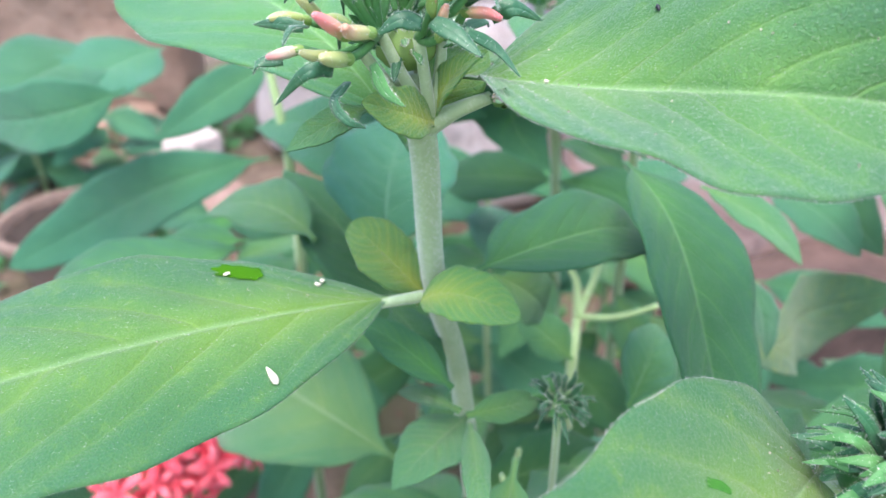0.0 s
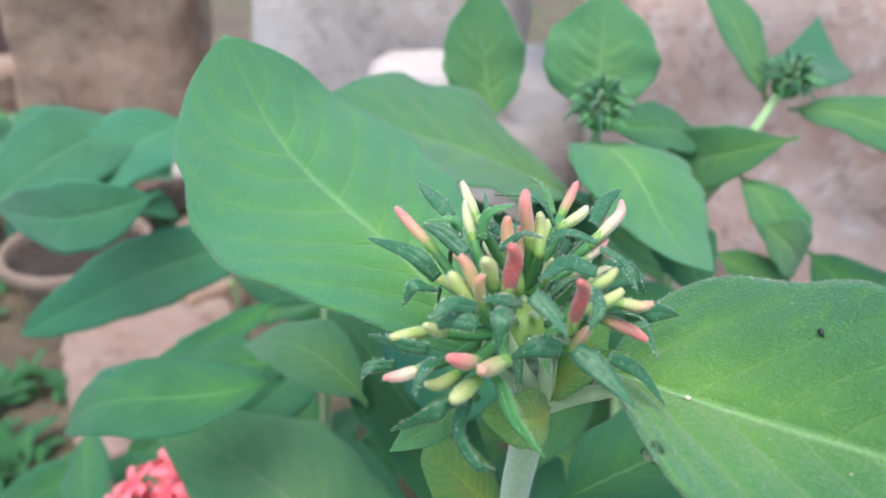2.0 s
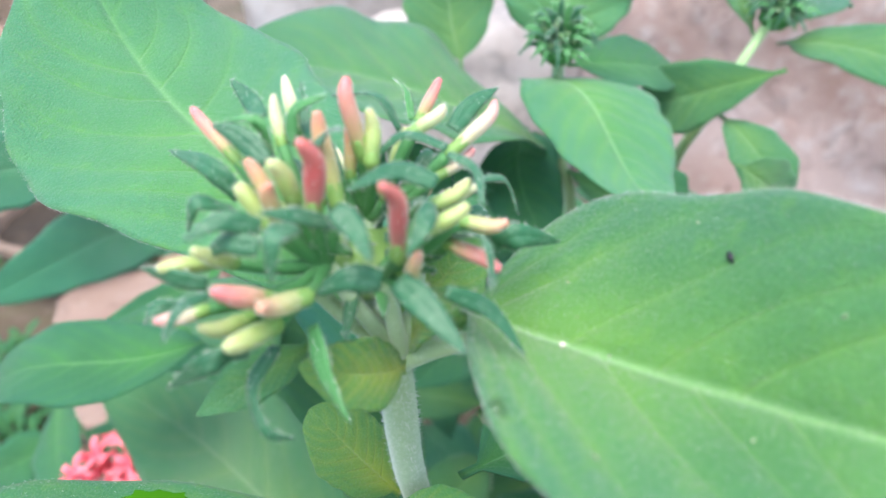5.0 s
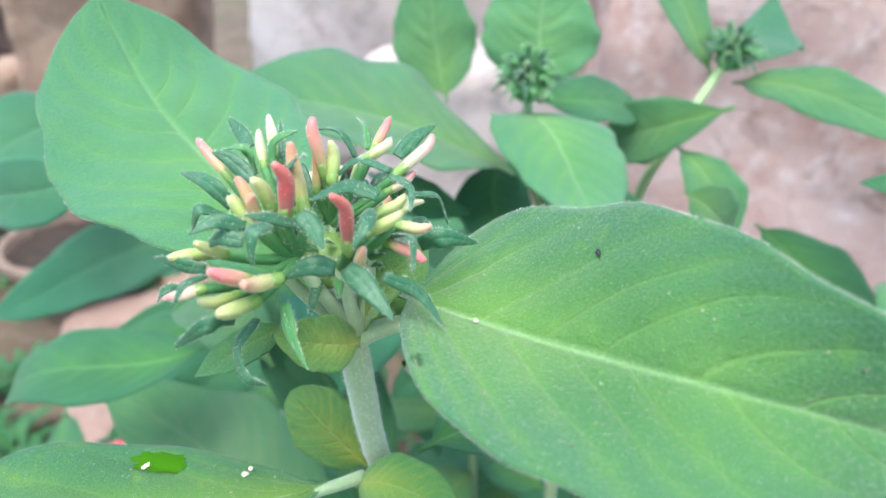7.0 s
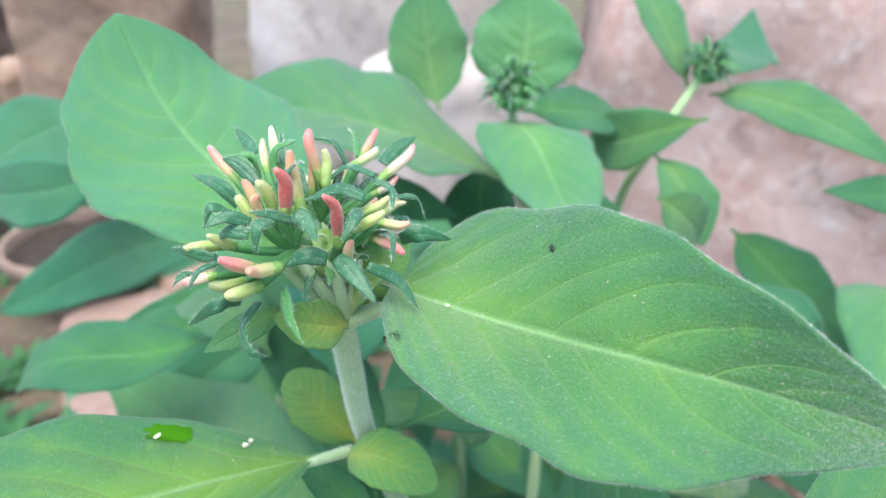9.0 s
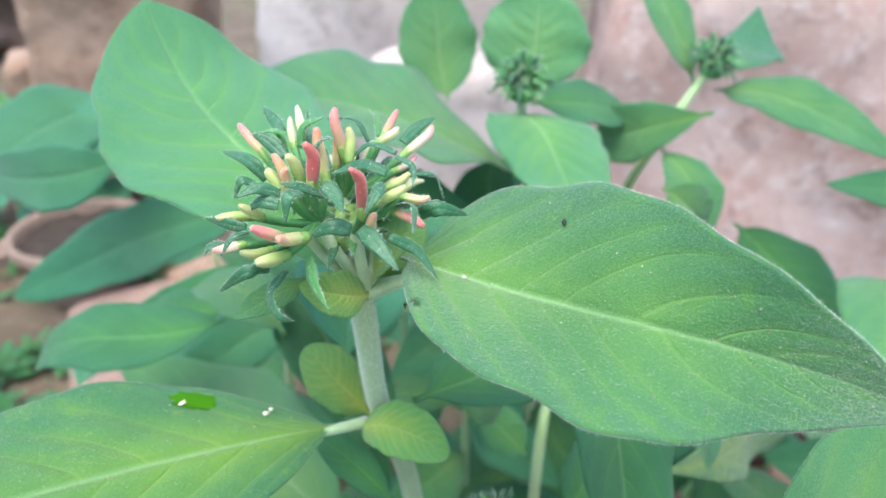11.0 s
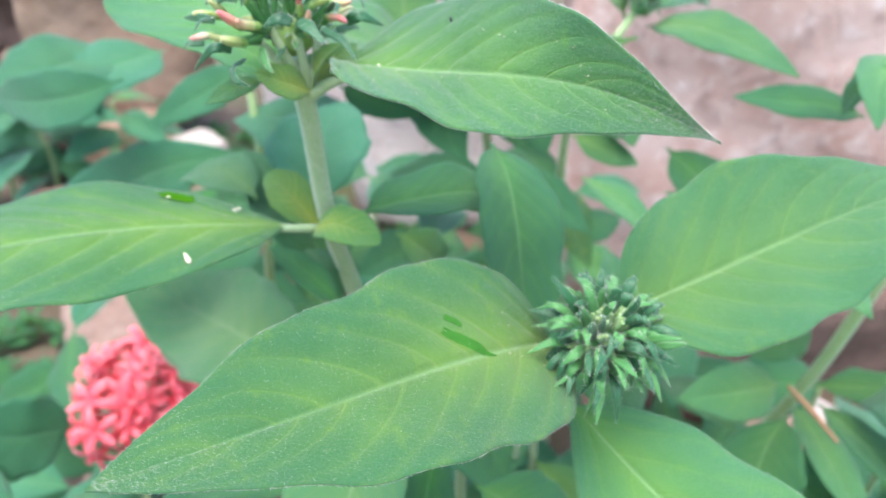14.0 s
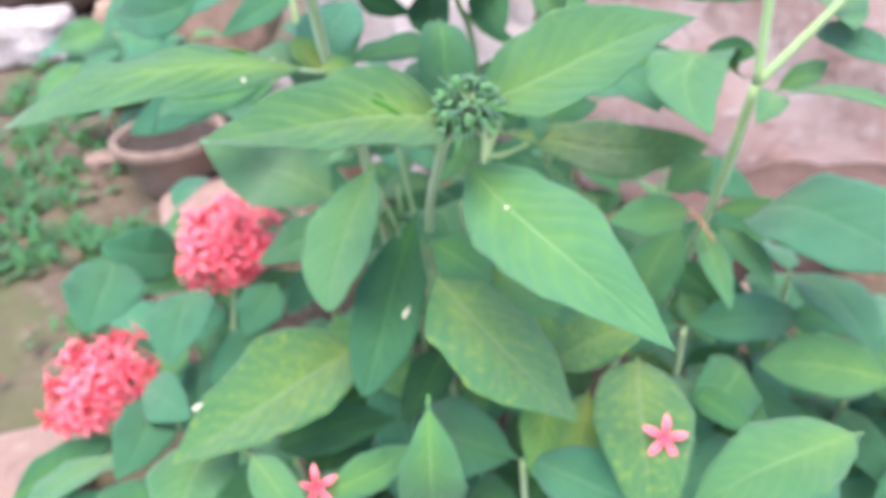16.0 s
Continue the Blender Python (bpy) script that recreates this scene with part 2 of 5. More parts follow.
bud_pink = bud_material("bud_pink", (0.40, 0.42, 0.10), (0.68, 0.31, 0.19), (0.78, 0.13, 0.15))
bud_rose = bud_material("bud_rose", (0.50, 0.52, 0.22), (0.70, 0.54, 0.38), (0.74, 0.20, 0.20))
bud_orange = bud_material("bud_orange", (0.36, 0.44, 0.09), (0.55, 0.42, 0.14), (0.66, 0.20, 0.12))
bud_peach = bud_material("bud_peach", (0.34, 0.47, 0.10), (0.54, 0.50, 0.18), (0.66, 0.28, 0.18))
bud_cream = bud_material("bud_cream", (0.20, 0.37, 0.05), (0.36, 0.48, 0.10), (0.50, 0.52, 0.19))
bud_green = bud_material("bud_green", (0.08, 0.27, 0.06), (0.13, 0.34, 0.08), (0.24, 0.44, 0.13))
bud_white = bud_material("bud_white", (0.36, 0.50, 0.13), (0.58, 0.62, 0.28), (0.66, 0.58, 0.36))
petal_coral = bud_material("petal_coral", (0.80, 0.03, 0.05), (0.94, 0.09, 0.13), (0.95, 0.15, 0.19), 0.0)
petal_pink = bud_material("petal_pink", (0.86, 0.05, 0.08), (0.97, 0.16, 0.20), (0.98, 0.27, 0.30), 0.0)
stone_pink = stone_material("stone_pink", (0.48, 0.30, 0.24), (0.64, 0.48, 0.42), (0.76, 0.68, 0.64))
stone_tan = stone_material("stone_tan", (0.33, 0.21, 0.14), (0.44, 0.31, 0.22), (0.24, 0.15, 0.10))
stone_pale = stone_material("stone_pale", (0.60, 0.52, 0.46), (0.68, 0.62, 0.58), (0.50, 0.40, 0.34))
stone_dark = stone_material("stone_dark", (0.10, 0.065, 0.05), (0.19, 0.12, 0.095), (0.05, 0.035, 0.028))
slab_stone = stone_material("slab_stone", (0.31, 0.20, 0.15), (0.38, 0.26, 0.205), (0.46, 0.35, 0.29))
terracotta = stone_material("terracotta", (0.24, 0.165, 0.12), (0.30, 0.215, 0.16), (0.18, 0.135, 0.10), 12.0, 0.004)
soil = stone_material("soil", (0.13, 0.092, 0.060), (0.20, 0.145, 0.098), (0.31, 0.24, 0.175), 5.0, 0.02, (0.10, 0.12, 0.040))
dark_soil = stone_material("dark_soil", (0.04, 0.028, 0.02), (0.07, 0.05, 0.035), (0.11, 0.08, 0.05), 30.0, 0.01)
twig_brown = plain_material("twig_brown", (0.42, 0.24, 0.13), 0.7)
litter_brown = plain_material("litter_brown", (0.22, 0.13, 0.08), 0.8, (0.12, 0.07, 0.045), 60.0)
speck_dark = plain_material("speck_dark", (0.02, 0.02, 0.025), 0.4)
speck_white = plain_material("speck_white", (0.68, 0.68, 0.52), 0.7, (0.60, 0.58, 0.36), 400.0)
tear_green = plain_material("tear_green", (0.028, 0.125, 0.001), 0.8, (0.04, 0.15, 0.002), 200.0, 0.1)
scar_green = plain_material("scar_green", (0.020, 0.115, 0.016), 0.8, (0.05, 0.19, 0.02), 900.0, 0.15)
water, _n, _l, water_bsdf = node_material("water")
water_bsdf.inputs["Transmission Weight"].default_value = 1.0
water_bsdf.inputs["Roughness"].default_value = 0.02
water_bsdf.inputs["IOR"].default_value = 1.33


# ---- builders ----
def mesh_object(name, verts, faces, material, parent=None, uvs=None, smooth=True):
    me = bpy.data.meshes.new(name)
    me.from_pydata([tuple(v) for v in verts], [], faces)
    if uvs is not None:
        layer = me.uv_layers.new(name="UVMap")
        for loop in me.loops:
            layer.data[loop.index].uv = uvs[loop.vertex_index]
    me.polygons.foreach_set("use_smooth", [smooth] * len(me.polygons))
    me.materials.append(material)
    ob = new(name, me)
    if parent is not None:
        ob.parent = parent
        ob.matrix_parent_inverse = Matrix.Translation(-base_of(parent))
    return ob


def base_of(ob):
    """The place of an unturned parent: parts have their origin at the world's."""
    return Vector(ob.location)


def part(name, bm, material, parent, label=""):
    me = bpy.data.meshes.new(name)
    bm.to_mesh(me)
    bm.free()
    me.polygons.foreach_set("use_smooth", [True] * len(me.polygons))
    me.materials.append(material)
    ob = new(name, me)
    if parent is not None:
        ob.parent = parent
        ob.matrix_parent_inverse = Matrix.Translation(-base_of(parent))
    return tagged(ob, label)


def thing(name, place, label, category, group=""):
    ob = new(name)
    ob.location = place
    ob.empty_display_size = 0.02
    return tagged(ob, label, category, group)


def unit(v):
    return v / max(np.linalg.norm(v), 1e-9)


def leaf_frame(base, tip, roll):
    base, tip = np.array(base, float), np.array(tip, float)
    along = tip - base
    length = np.linalg.norm(along)
    along = along / length
    facing = np.array((0, -0.6, 0.8))
    up = unit(facing - along * (facing @ along))
    across = np.cross(up, along)
    c, s = math.cos(roll), math.sin(roll)
    return base, along, length, up * c + across * s, across * c - up * s


def blade_profile(s, a, b):
    u = np.clip((s - 0.06) / 0.94, 0, 1)
    m = a / (a + b)
    return u**a * (1 - u) ** b / (m**a * (1 - m) ** b)


def leaf(plant, base, tip, roll, half, bow, fold, sweep, a, b, twist, dip, material, fringe=0, felt=0, label="", rows=44, cols=22):
    """A stalked, pointed leaf blade with quilted side veins, a sunken midrib and an uneven margin."""
    base, along, length, up, across = leaf_frame(base, tip, roll)
    rng = random.Random(round(1e5 * (base[0] + 3 * tip[1] + 7 * tip[2])))
    p1, p2, p3 = (rng.uniform(0, 6.28) for _ in range(3))
    s = np.linspace(0, 1, rows)[:, None]
    v = np.linspace(-1, 1, cols + 1)[None, :]
    v = np.sign(v) * np.abs(v) ** 1.25
    arc = 4 * s * (1 - s)
    h = np.maximum(blade_profile(s, a, b) * half, 0.0011 * (1 - 0.75 * s))
    blade = np.clip(h / half, 0, 1)
    edge = 1 + 0.035 * np.sin(s * 17 + p1 + np.sign(v)) + 0.02 * np.sin(s * 41 + p2 + 2 * np.sign(v))
    phase = (s - 0.27 * np.abs(v) ** 1.3) * 9.5 + 0.37 * (v > 0)
    phase = phase + 0.16 * np.sin(1.9 * phase)
    quilt = np.abs(np.sin(math.pi * phase)) ** 0.6 - 0.6
    relief = 0.055 * half * (1 - 0.7 * s**2) * quilt * blade * (1 - np.abs(v) ** 3) * np.clip(np.abs(v) * 5, 0, 1)
    relief = relief - 0.035 * half * np.exp(-((v / 0.05) ** 2)) * blade
    ripple = 0.05 * half * np.abs(v) ** 2 * (np.sin(s * 13 + p3 + 1.5 * v) + 0.6 * np.sin(s * 23 + p1 - v)) * blade
    turn = (twist * (s - 0.5))[..., None]
    up_s, across_s = up * np.cos(turn) + across * np.sin(turn), across * np.cos(turn) - up * np.sin(turn)
    rise = (fold * h * np.sqrt(v**2 + 0.01) + relief + ripple)[..., None] * up_s
    place = base + (s * length)[..., None] * along + ((bow * arc + dip * np.sin(2 * math.pi * s)) * length)[..., None] * up
    place = place + (sweep * length * arc)[..., None] * across + (v * h * edge)[..., None] * across_s + rise
    verts = place.reshape(-1, 3)
    n = cols + 1
    faces = [(i * n + j, i * n + j + 1, (i + 1) * n + j + 1, (i + 1) * n + j) for i in range(rows - 1) for j in range(cols)]
    uvs = [(float(x), float(0.5 + 0.5 * y)) for x in s[:, 0] for y in v[0]]
    ob = mesh_object("leaf", verts, faces, material, plant, uvs)
    thick = ob.modifiers.new("thickness", "SOLIDIFY")
    thick.thickness, thick.offset = 0.0004, 0.0
    if label:
        tagged(ob, label)
    if fringe:
        hv, hf = [], []
        for _ in range(fringe):
            sv = rng.uniform(0.07, 0.98) * (rows - 1)
            i, f = int(sv), sv - int(sv)
            j = rng.choice((0, cols))
            root = place[i, j] * (1 - f) + place[min(i + 1, rows - 1), j] * f
            out = unit(across * (1 if j else -1) + 0.5 * rng.uniform(-1, 1) * along + rng.uniform(-0.3, 0.7) * up)
            add_hair(hv, hf, root - 0.0002 * out, out, rng.uniform(0.0004, 0.0010), 0.000035)
        tagged(mesh_object("fringe", hv, hf, hair_white, ob), "fine white hairs along the leaf margin", kind="stuff")
    if felt:
        hv, hf = [], []
        grid = np.cross(np.gradient(place, axis=0), np.gradient(place, axis=1))
        grid /= np.linalg.norm(grid, axis=2)[..., None] + 1e-12
        for _ in range(felt):
            i, j = rng.randrange(2, rows - 2), rng.randrange(cols)
            f, g = rng.random(), rng.random()
            root = (place[i, j] * (1 - f) + place[i + 1, j] * f) * (1 - g) + (place[i, j + 1] * (1 - f) + place[i + 1, j + 1] * f) * g
            nor = grid[i, j] if grid[i, j] @ up > 0 else -grid[i, j]
            out = unit(along * rng.uniform(0.4, 1.0) + across * rng.uniform(-0.5, 0.5) + nor * rng.uniform(0.25, 0.8))
            add_hair(hv, hf, root + 0.00015 * nor, out, rng.uniform(0.0004, 0.0009), 0.000026)
        tagged(mesh_object("felt", hv, hf, hair_white, ob), "short white hairs all over the blade", kind="stuff")
    return ob


def add_hair(verts, faces, root, out, length, radius):
    """A thin three-sided spike."""
    side = unit(np.cross(out, (0.31, 0.83, 0.46)))
    other = np.cross(out, side)
    k = len(verts)
    verts += [root + radius * side, root + radius * (-0.5 * side + 0.87 * other), root + radius * (-0.5 * side - 0.87 * other), root + length * out]
    faces += [(k, k + 1, k + 3), (k + 1, k + 2, k + 3), (k + 2, k, k + 3)]


def smooth_line(points, steps):
    """A Catmull-Rom line through the points."""
    p = [np.array(q, float) for q in points]
    p = [2 * p[0] - p[1], *p, 2 * p[-1] - p[-2]]
    line = []
    for k in range(1, len(p) - 2):
        for t in np.linspace(0, 1, steps, endpoint=(k == len(p) - 3)):
            line.append(0.5 * (2 * p[k] + (p[k + 1] - p[k - 1]) * t + (2 * p[k - 1] - 5 * p[k] + 4 * p[k + 1] - p[k + 2]) * t * t
                               + (3 * p[k] - p[k - 1] - 3 * p[k + 1] + p[k + 2]) * t**3))
    return np.array(line)


def tube(name, points, radii, material, parent, sides=12, steps=8, ridges=0.0, label="", flat=1.0, ribs=0.0):
    """A bent, tapering round body along a smooth line."""
    line = smooth_line(points, steps)
    r = np.interp(np.linspace(0, 1, len(line)), np.linspace(0, 1, len(radii)), radii)
    verts, uvs = [], []
    side = None
    for k, c in enumerate(line):
        d = unit(line[min(k + 1, len(line) - 1)] - line[max(k - 1, 0)])
        side = unit(np.cross(d, (0.2, 0.9, 0.1)) if side is None else side - d * (side @ d))
        other = np.cross(d, side)
        for j in range(sides):
            t = 2 * math.pi * j / sides
            q = r[k] * (1 + ridges * math.cos(4 * t) + ribs * math.cos(5 * t))
            verts.append(c + q * (math.cos(t) * side + flat * math.sin(t) * other))
            uvs.append((k / (len(line) - 1), j / sides))
    faces = [(k * sides + j, k * sides + (j + 1) % sides, (k + 1) * sides + (j + 1) % sides, (k + 1) * sides + j)
             for k in range(len(line) - 1) for j in range(sides)]
    for k, c in ((0, line[0]), (len(line) - 1, line[-1])):
        verts.append(c)
        uvs.append((float(k > 0), 0.5))
        m = len(verts) - 1
        faces += [(m, k * sides + (j + 1) % sides, k * sides + j) if k == 0 else (m, k * sides + j, k * sides + (j + 1) % sides) for j in range(sides)]
    return tagged(mesh_object(name, verts, faces, material, parent, uvs), label)


def stem(plant, points, radii, material=None, fuzz=0, label="", name="stem"):
    ob = tube(name, points, radii, material or stem_green, plant, 14, 10, 0.06, label)
    if fuzz:
        rng = random.Random(len(points) + fuzz)
        line = smooth_line(points, 10)
        r = np.interp(np.linspace(0, 1, len(line)), np.linspace(0, 1, len(radii)), radii)
        hv, hf = [], []
        for _ in range(fuzz):
            k = rng.uniform(0, len(line) - 1.001)
            i, f = int(k), k - int(k)
            d = unit(line[i + 1] - line[i])
            out = np.array([rng.gauss(0, 1) for _ in range(3)])
            out = unit(out - d * (out @ d))
            root = line[i] * (1 - f) + line[i + 1] * f + out * r[i] * 0.95
            add_hair(hv, hf, root, unit(out + 0.4 * d * rng.uniform(-1, 1)), rng.uniform(0.0004, 0.0012), 0.00006)
        tagged(mesh_object("stem_hairs", hv, hf, hair_white, ob), "fine white hairs on the stem", kind="stuff")
    return ob


def low_growth(plant, points, nodes, seed, size=0.085, low=0.2, materials=None):
    """Crossed pairs of leaves along the lower stem."""
    rng = random.Random(seed)
    line = smooth_line(points, 12)
    kinds = materials or (leaf_dark, leaf_dark, leaf_fresh, leaf_mottled)
    start = rng.uniform(0, 3.1)
    for k in range(nodes):
        u = low + (1 - low) * k / max(nodes - 1, 1)
        c = line[min(int(u * (len(line) - 1)), len(line) - 1)]
        for side in (0, 1):
            turn = start + k * 1.571 + side * math.pi + rng.uniform(-0.35, 0.35)
            length = size * rng.uniform(0.8, 1.2)
            out = np.array((math.cos(turn), math.sin(turn), rng.uniform(-0.45, 0.15)))
            tip = c + length * unit(out)
            leaf(plant, c, tip, rng.uniform(-0.3, 0.3), length * rng.uniform(0.19, 0.25), rng.uniform(0.06, 0.14), rng.uniform(0.0, 0.25), rng.uniform(-0.04, 0.04),
                 0.8, 1.0, rng.uniform(-0.3, 0.3), 0.0, rng.choice(kinds), rows=26, cols=12)


def bud(head, base, tip, radius, material, name="bud", calyx=True):
    """A closed club-shaped bud: narrow at the calyx, fuller near the end, bluntly pointed tip, five faint ribs."""
    base, tip = np.array(base), np.array(tip)
    rng = random.Random(round(1e6 * float(base.sum() + 3 * tip[0])))
    d = tip - base
    bend = 0.10 * np.linalg.norm(d) * np.array([rng.uniform(-1, 1) for _ in range(3)])
    pts = [base, base + 0.35 * d + 0.6 * bend, base + 0.7 * d + bend, tip]
    radii = [0.78 * f * radius for f in (0.72, 0.80, 0.88, 0.94, 0.96, 0.94, 0.88, 0.80, 0.66, 0.40)]
    ob = tube(name, pts, radii, material, head, 15, 7, 0.0, ribs=0.07)
    hairy(head, ob, 55)
    if calyx:
        line = smooth_line(pts, 7)
        tube("calyx", [base - 0.12 * d, base + 0.02 * d, line[4]], [0.40 * radius, 0.70 * radius, 0.68 * radius], bract_lime, head, 9, 4)
    return ob


HAIRS = {}


def hairy(head, ob, count):
    """Remember hair roots on a bract or bud, for the one tuft of down that each head gets."""
    rng = random.Random(len(HAIRS.setdefault(head.name, [])) + count)
    me = ob.data
    centre = Vector(head["centre"])
    for _ in range(count):
        p = me.polygons[rng.randrange(len(me.polygons))]
        a, c = (Vector(me.vertices[p.vertices[k]].co) for k in (0, 2))
        root = a.lerp(c, rng.random())
        out = Vector(p.normal)
        if out.dot(root - centre) < 0:
            out = -out
        HAIRS[head.name].append((np.array(root), unit(np.array(out) + 0.5 * np.array([rng.uniform(-1, 1) for _ in range(3)]))))


def head_down(head, length=0.0006):
    rng = random.Random(77)
    hv, hf = [], []
    for root, out in HAIRS.get(head.name, []):
        add_hair(hv, hf, root, out, length * rng.uniform(0.5, 1.4), 0.000045)
    tagged(mesh_object("down", hv, hf, hair_white, head), "fine white down on buds and bracts", kind="stuff")


def bract(head, points, width, material=None, name="bract"):
    """A narrow, arched green strap: a sunk middle line, rolled sides, an uneven twist, a drawn-out tip and a hairy margin."""
    line = smooth_line(points, 8 if len(points) == 3 else 6)
    centre = np.array(head["centre"])
    rng = random.Random(round(1e6 * float(line[0].sum() + 2 * line[-1][0])))
    twist = rng.uniform(-0.5, 0.5)
    across = (-1, -0.72, -0.38, -0.1, 0, 0.1, 0.38, 0.72, 1)
    n = len(across)
    verts = []
    for k, c in enumerate(line):
        u = k / (len(line) - 1)
        d = unit(line[min(k + 1, len(line) - 1)] - line[max(k - 1, 0)])
        out = unit(unit(c - centre) + 0.45 * np.array((0.1, -0.8, 0.6)))
        out = unit(out - d * (out @ d))
        side = np.cross(d, out)
        t = twist * u
        out, side = out * math.cos(t) + side * math.sin(t), side * math.cos(t) - out * math.sin(t)
        w = 0.98 * width * min(1.0, 0.66 + 1.1 * u) * max(0.02, 1 - u**2.6) ** 0.9
        for q in across:
            verts.append(c + side * w * q + out * w * (0.04 - 0.20 * abs(q) ** 1.8 - 0.10 * max(0.0, 1 - 4 * abs(q)) + 0.04 * math.sin(19 * u + 3 * q)))
    faces = [(n * k + j, n * k + j + 1, n * k + j + n + 1, n * k + j + n) for k in range(len(line) - 1) for j in range(n - 1)]
    ob = mesh_object(name, verts, faces, material or bract_green, head)
    hairy(head, ob, 30)
    roots = HAIRS[head.name]
    for _ in range(60):
        k, j = rng.randrange(len(line) - 1), rng.choice((0, n - 1))
        a, b = np.array(verts[n * k + j]), np.array(verts[n * (k + 1) + j])
        inner = np.array(verts[n * k + n // 2])
        root = a + (b - a) * rng.random()
        roots.append((root, unit(unit(a - inner) + 0.35 * np.array([rng.uniform(-1, 1) for _ in range(3)]))))
    thick = ob.modifiers.new("thickness", "SOLIDIFY")
    thick.thickness, thick.offset = 0.0003, 0.0
    return ob


def receptacle(plant, centre, radius, material, squash=0.8, name="flower_head", label=""):
    bm = bmesh.new()
    bmesh.ops.create_icosphere(bm, subdivisions=3, radius=radius)
    for q in bm.verts:
        q.co *= 1 + 0.12 * noise.noise(q.co * (2.2 / radius))
        q.co.z *= squash
        q.co += Vector(centre)
    ob = part(name, bm, material, plant, label)
    ob["centre"] = tuple(float(x) for x in centre)
    return ob


def green_head(plant, centre, radius, count, seed, axis=(0, -0.3, 1), kinds=None):
    """A young head still shut: a dome of narrow green bracts round small pale knobs."""
    rng = random.Random(seed)
    centre, axis = np.array(centre, float), unit(np.array(axis, float))
    head = receptacle(plant, centre - 0.15 * radius * axis, 0.5 * radius, bract_fresh, 0.8, label="young flower head of narrow green bracts")
    a = unit(np.cross(axis, (1, 0.2, 0)))
    b = np.cross(axis, a)
    for k in range(count):
        u = (k + 0.5) / count
        polar = math.radians(8 + 88 * math.sqrt(u)) + rng.uniform(-0.1, 0.1)
        turn = k * 2.39996 + rng.uniform(-0.25, 0.25)
        out = math.cos(polar) * axis + math.sin(polar) * (math.cos(turn) * a + math.sin(turn) * b)
        reach = radius * rng.uniform(0.8, 1.15)
        root = centre + 0.35 * radius * out
        mid = centre + 0.72 * reach * out + 0.16 * radius * axis
        curl = rng.uniform(-0.25, 0.12)
        tip = centre + reach * out + curl * radius * axis + 0.12 * radius * np.array([rng.uniform(-1, 1) for _ in range(3)])
        bract(head, [root, mid, tip], radius * rng.uniform(0.055, 0.088), rng.choice(kinds or (bract_green, bract_green, bract_fresh)))
    for k in range(count // 4):
        polar, turn = math.radians(rng.uniform(5, 70)), k * 2.4
        out = math.cos(polar) * axis + math.sin(polar) * (math.cos(turn) * a + math.sin(turn) * b)
        bud(head, centre + 0.35 * radius * out, centre + 0.62 * radius * out, 0.065 * radius, bud_green, calyx=False)
    head_down(head)
    return head


def fill_head(head, centre, radius, seed):
    """Stalks that branch from the node to every bud, small calyx teeth between them, and the buds and bracts of the far side."""
    rng = random.Random(seed)
    centre = np.array(centre)
    node = np.array((0.0015, 0.1475, 0.5745))
    forks = [centre + np.array(q) for q in ((-0.0085, -0.0055, -0.0015), (-0.0045, -0.0085, 0.0035), (0.0030, -0.0080, 0.0020), (0.0075, -0.0020, 0.0005), (0.0, 0.0020, 0.0050))]
    for f in forks:
        tube("stalklet", [node, 0.5 * (node + f) + 0.1 * (f - centre), f], [0.0017, 0.0013, 0.0012], stem_green, head, 9, 6)
    starts = [np.array(Vector(ob.data.vertices[-2].co)) for ob in head.children if ob.name.startswith("bud")]
    for base in starts:
        f = min(forks, key=lambda q: np.linalg.norm(q - base))
        tube("stalklet", [f, 0.45 * f + 0.55 * base + np.array((0, 0, -0.0008)), base], [0.0011, 0.0009, 0.0009], bract_fresh, head, 7, 4)
    for k in range(34):
        polar, turn = math.acos(1 - 1.25 * (k + 0.5) / 34), 2.39996 * k + 0.7
        out = np.array((math.sin(polar) * math.cos(turn), math.sin(polar) * math.sin(turn), math.cos(polar)))
        away = np.array([rng.uniform(-1, 1) for _ in range(3)]) * 0.0025
        bract(head, [centre + 0.25 * radius * out, centre + 0.42 * radius * out + 0.5 * away, centre + rng.uniform(0.48, 0.62) * radius * out + away],
              rng.uniform(0.0007, 0.0012), rng.choice((bract_green, bract_fresh)), "calyx_tooth")
    for k in range(60):
        polar, turn = math.acos(1 - 1.2 * (k + 0.5) / 60), 2.39996 * k
        out = np.array((math.sin(polar) * math.cos(turn), math.sin(polar) * math.sin(turn), math.cos(polar)))
        if out[1] < 0.3:
            continue
        flat = np.array((1, 1, 0.8))
        if k % 2:
            bud(head, centre + 0.58 * radius * out * flat, centre + rng.uniform(0.82, 0.95) * radius * out * flat, rng.uniform(0.0011, 0.0015), rng.choice((bud_cream, bud_cream, bud_orange, bud_pink, bud_white)))
        else:
            tip = centre + rng.uniform(0.85, 1.02) * radius * out * flat + np.array((0, 0, rng.uniform(-0.008, 0.0)))
            bract(head, [centre + 0.5 * radius * out, centre + 0.85 * radius * out * flat + np.array((0, 0, 0.001)), tip], rng.uniform(0.0010, 0.0016))


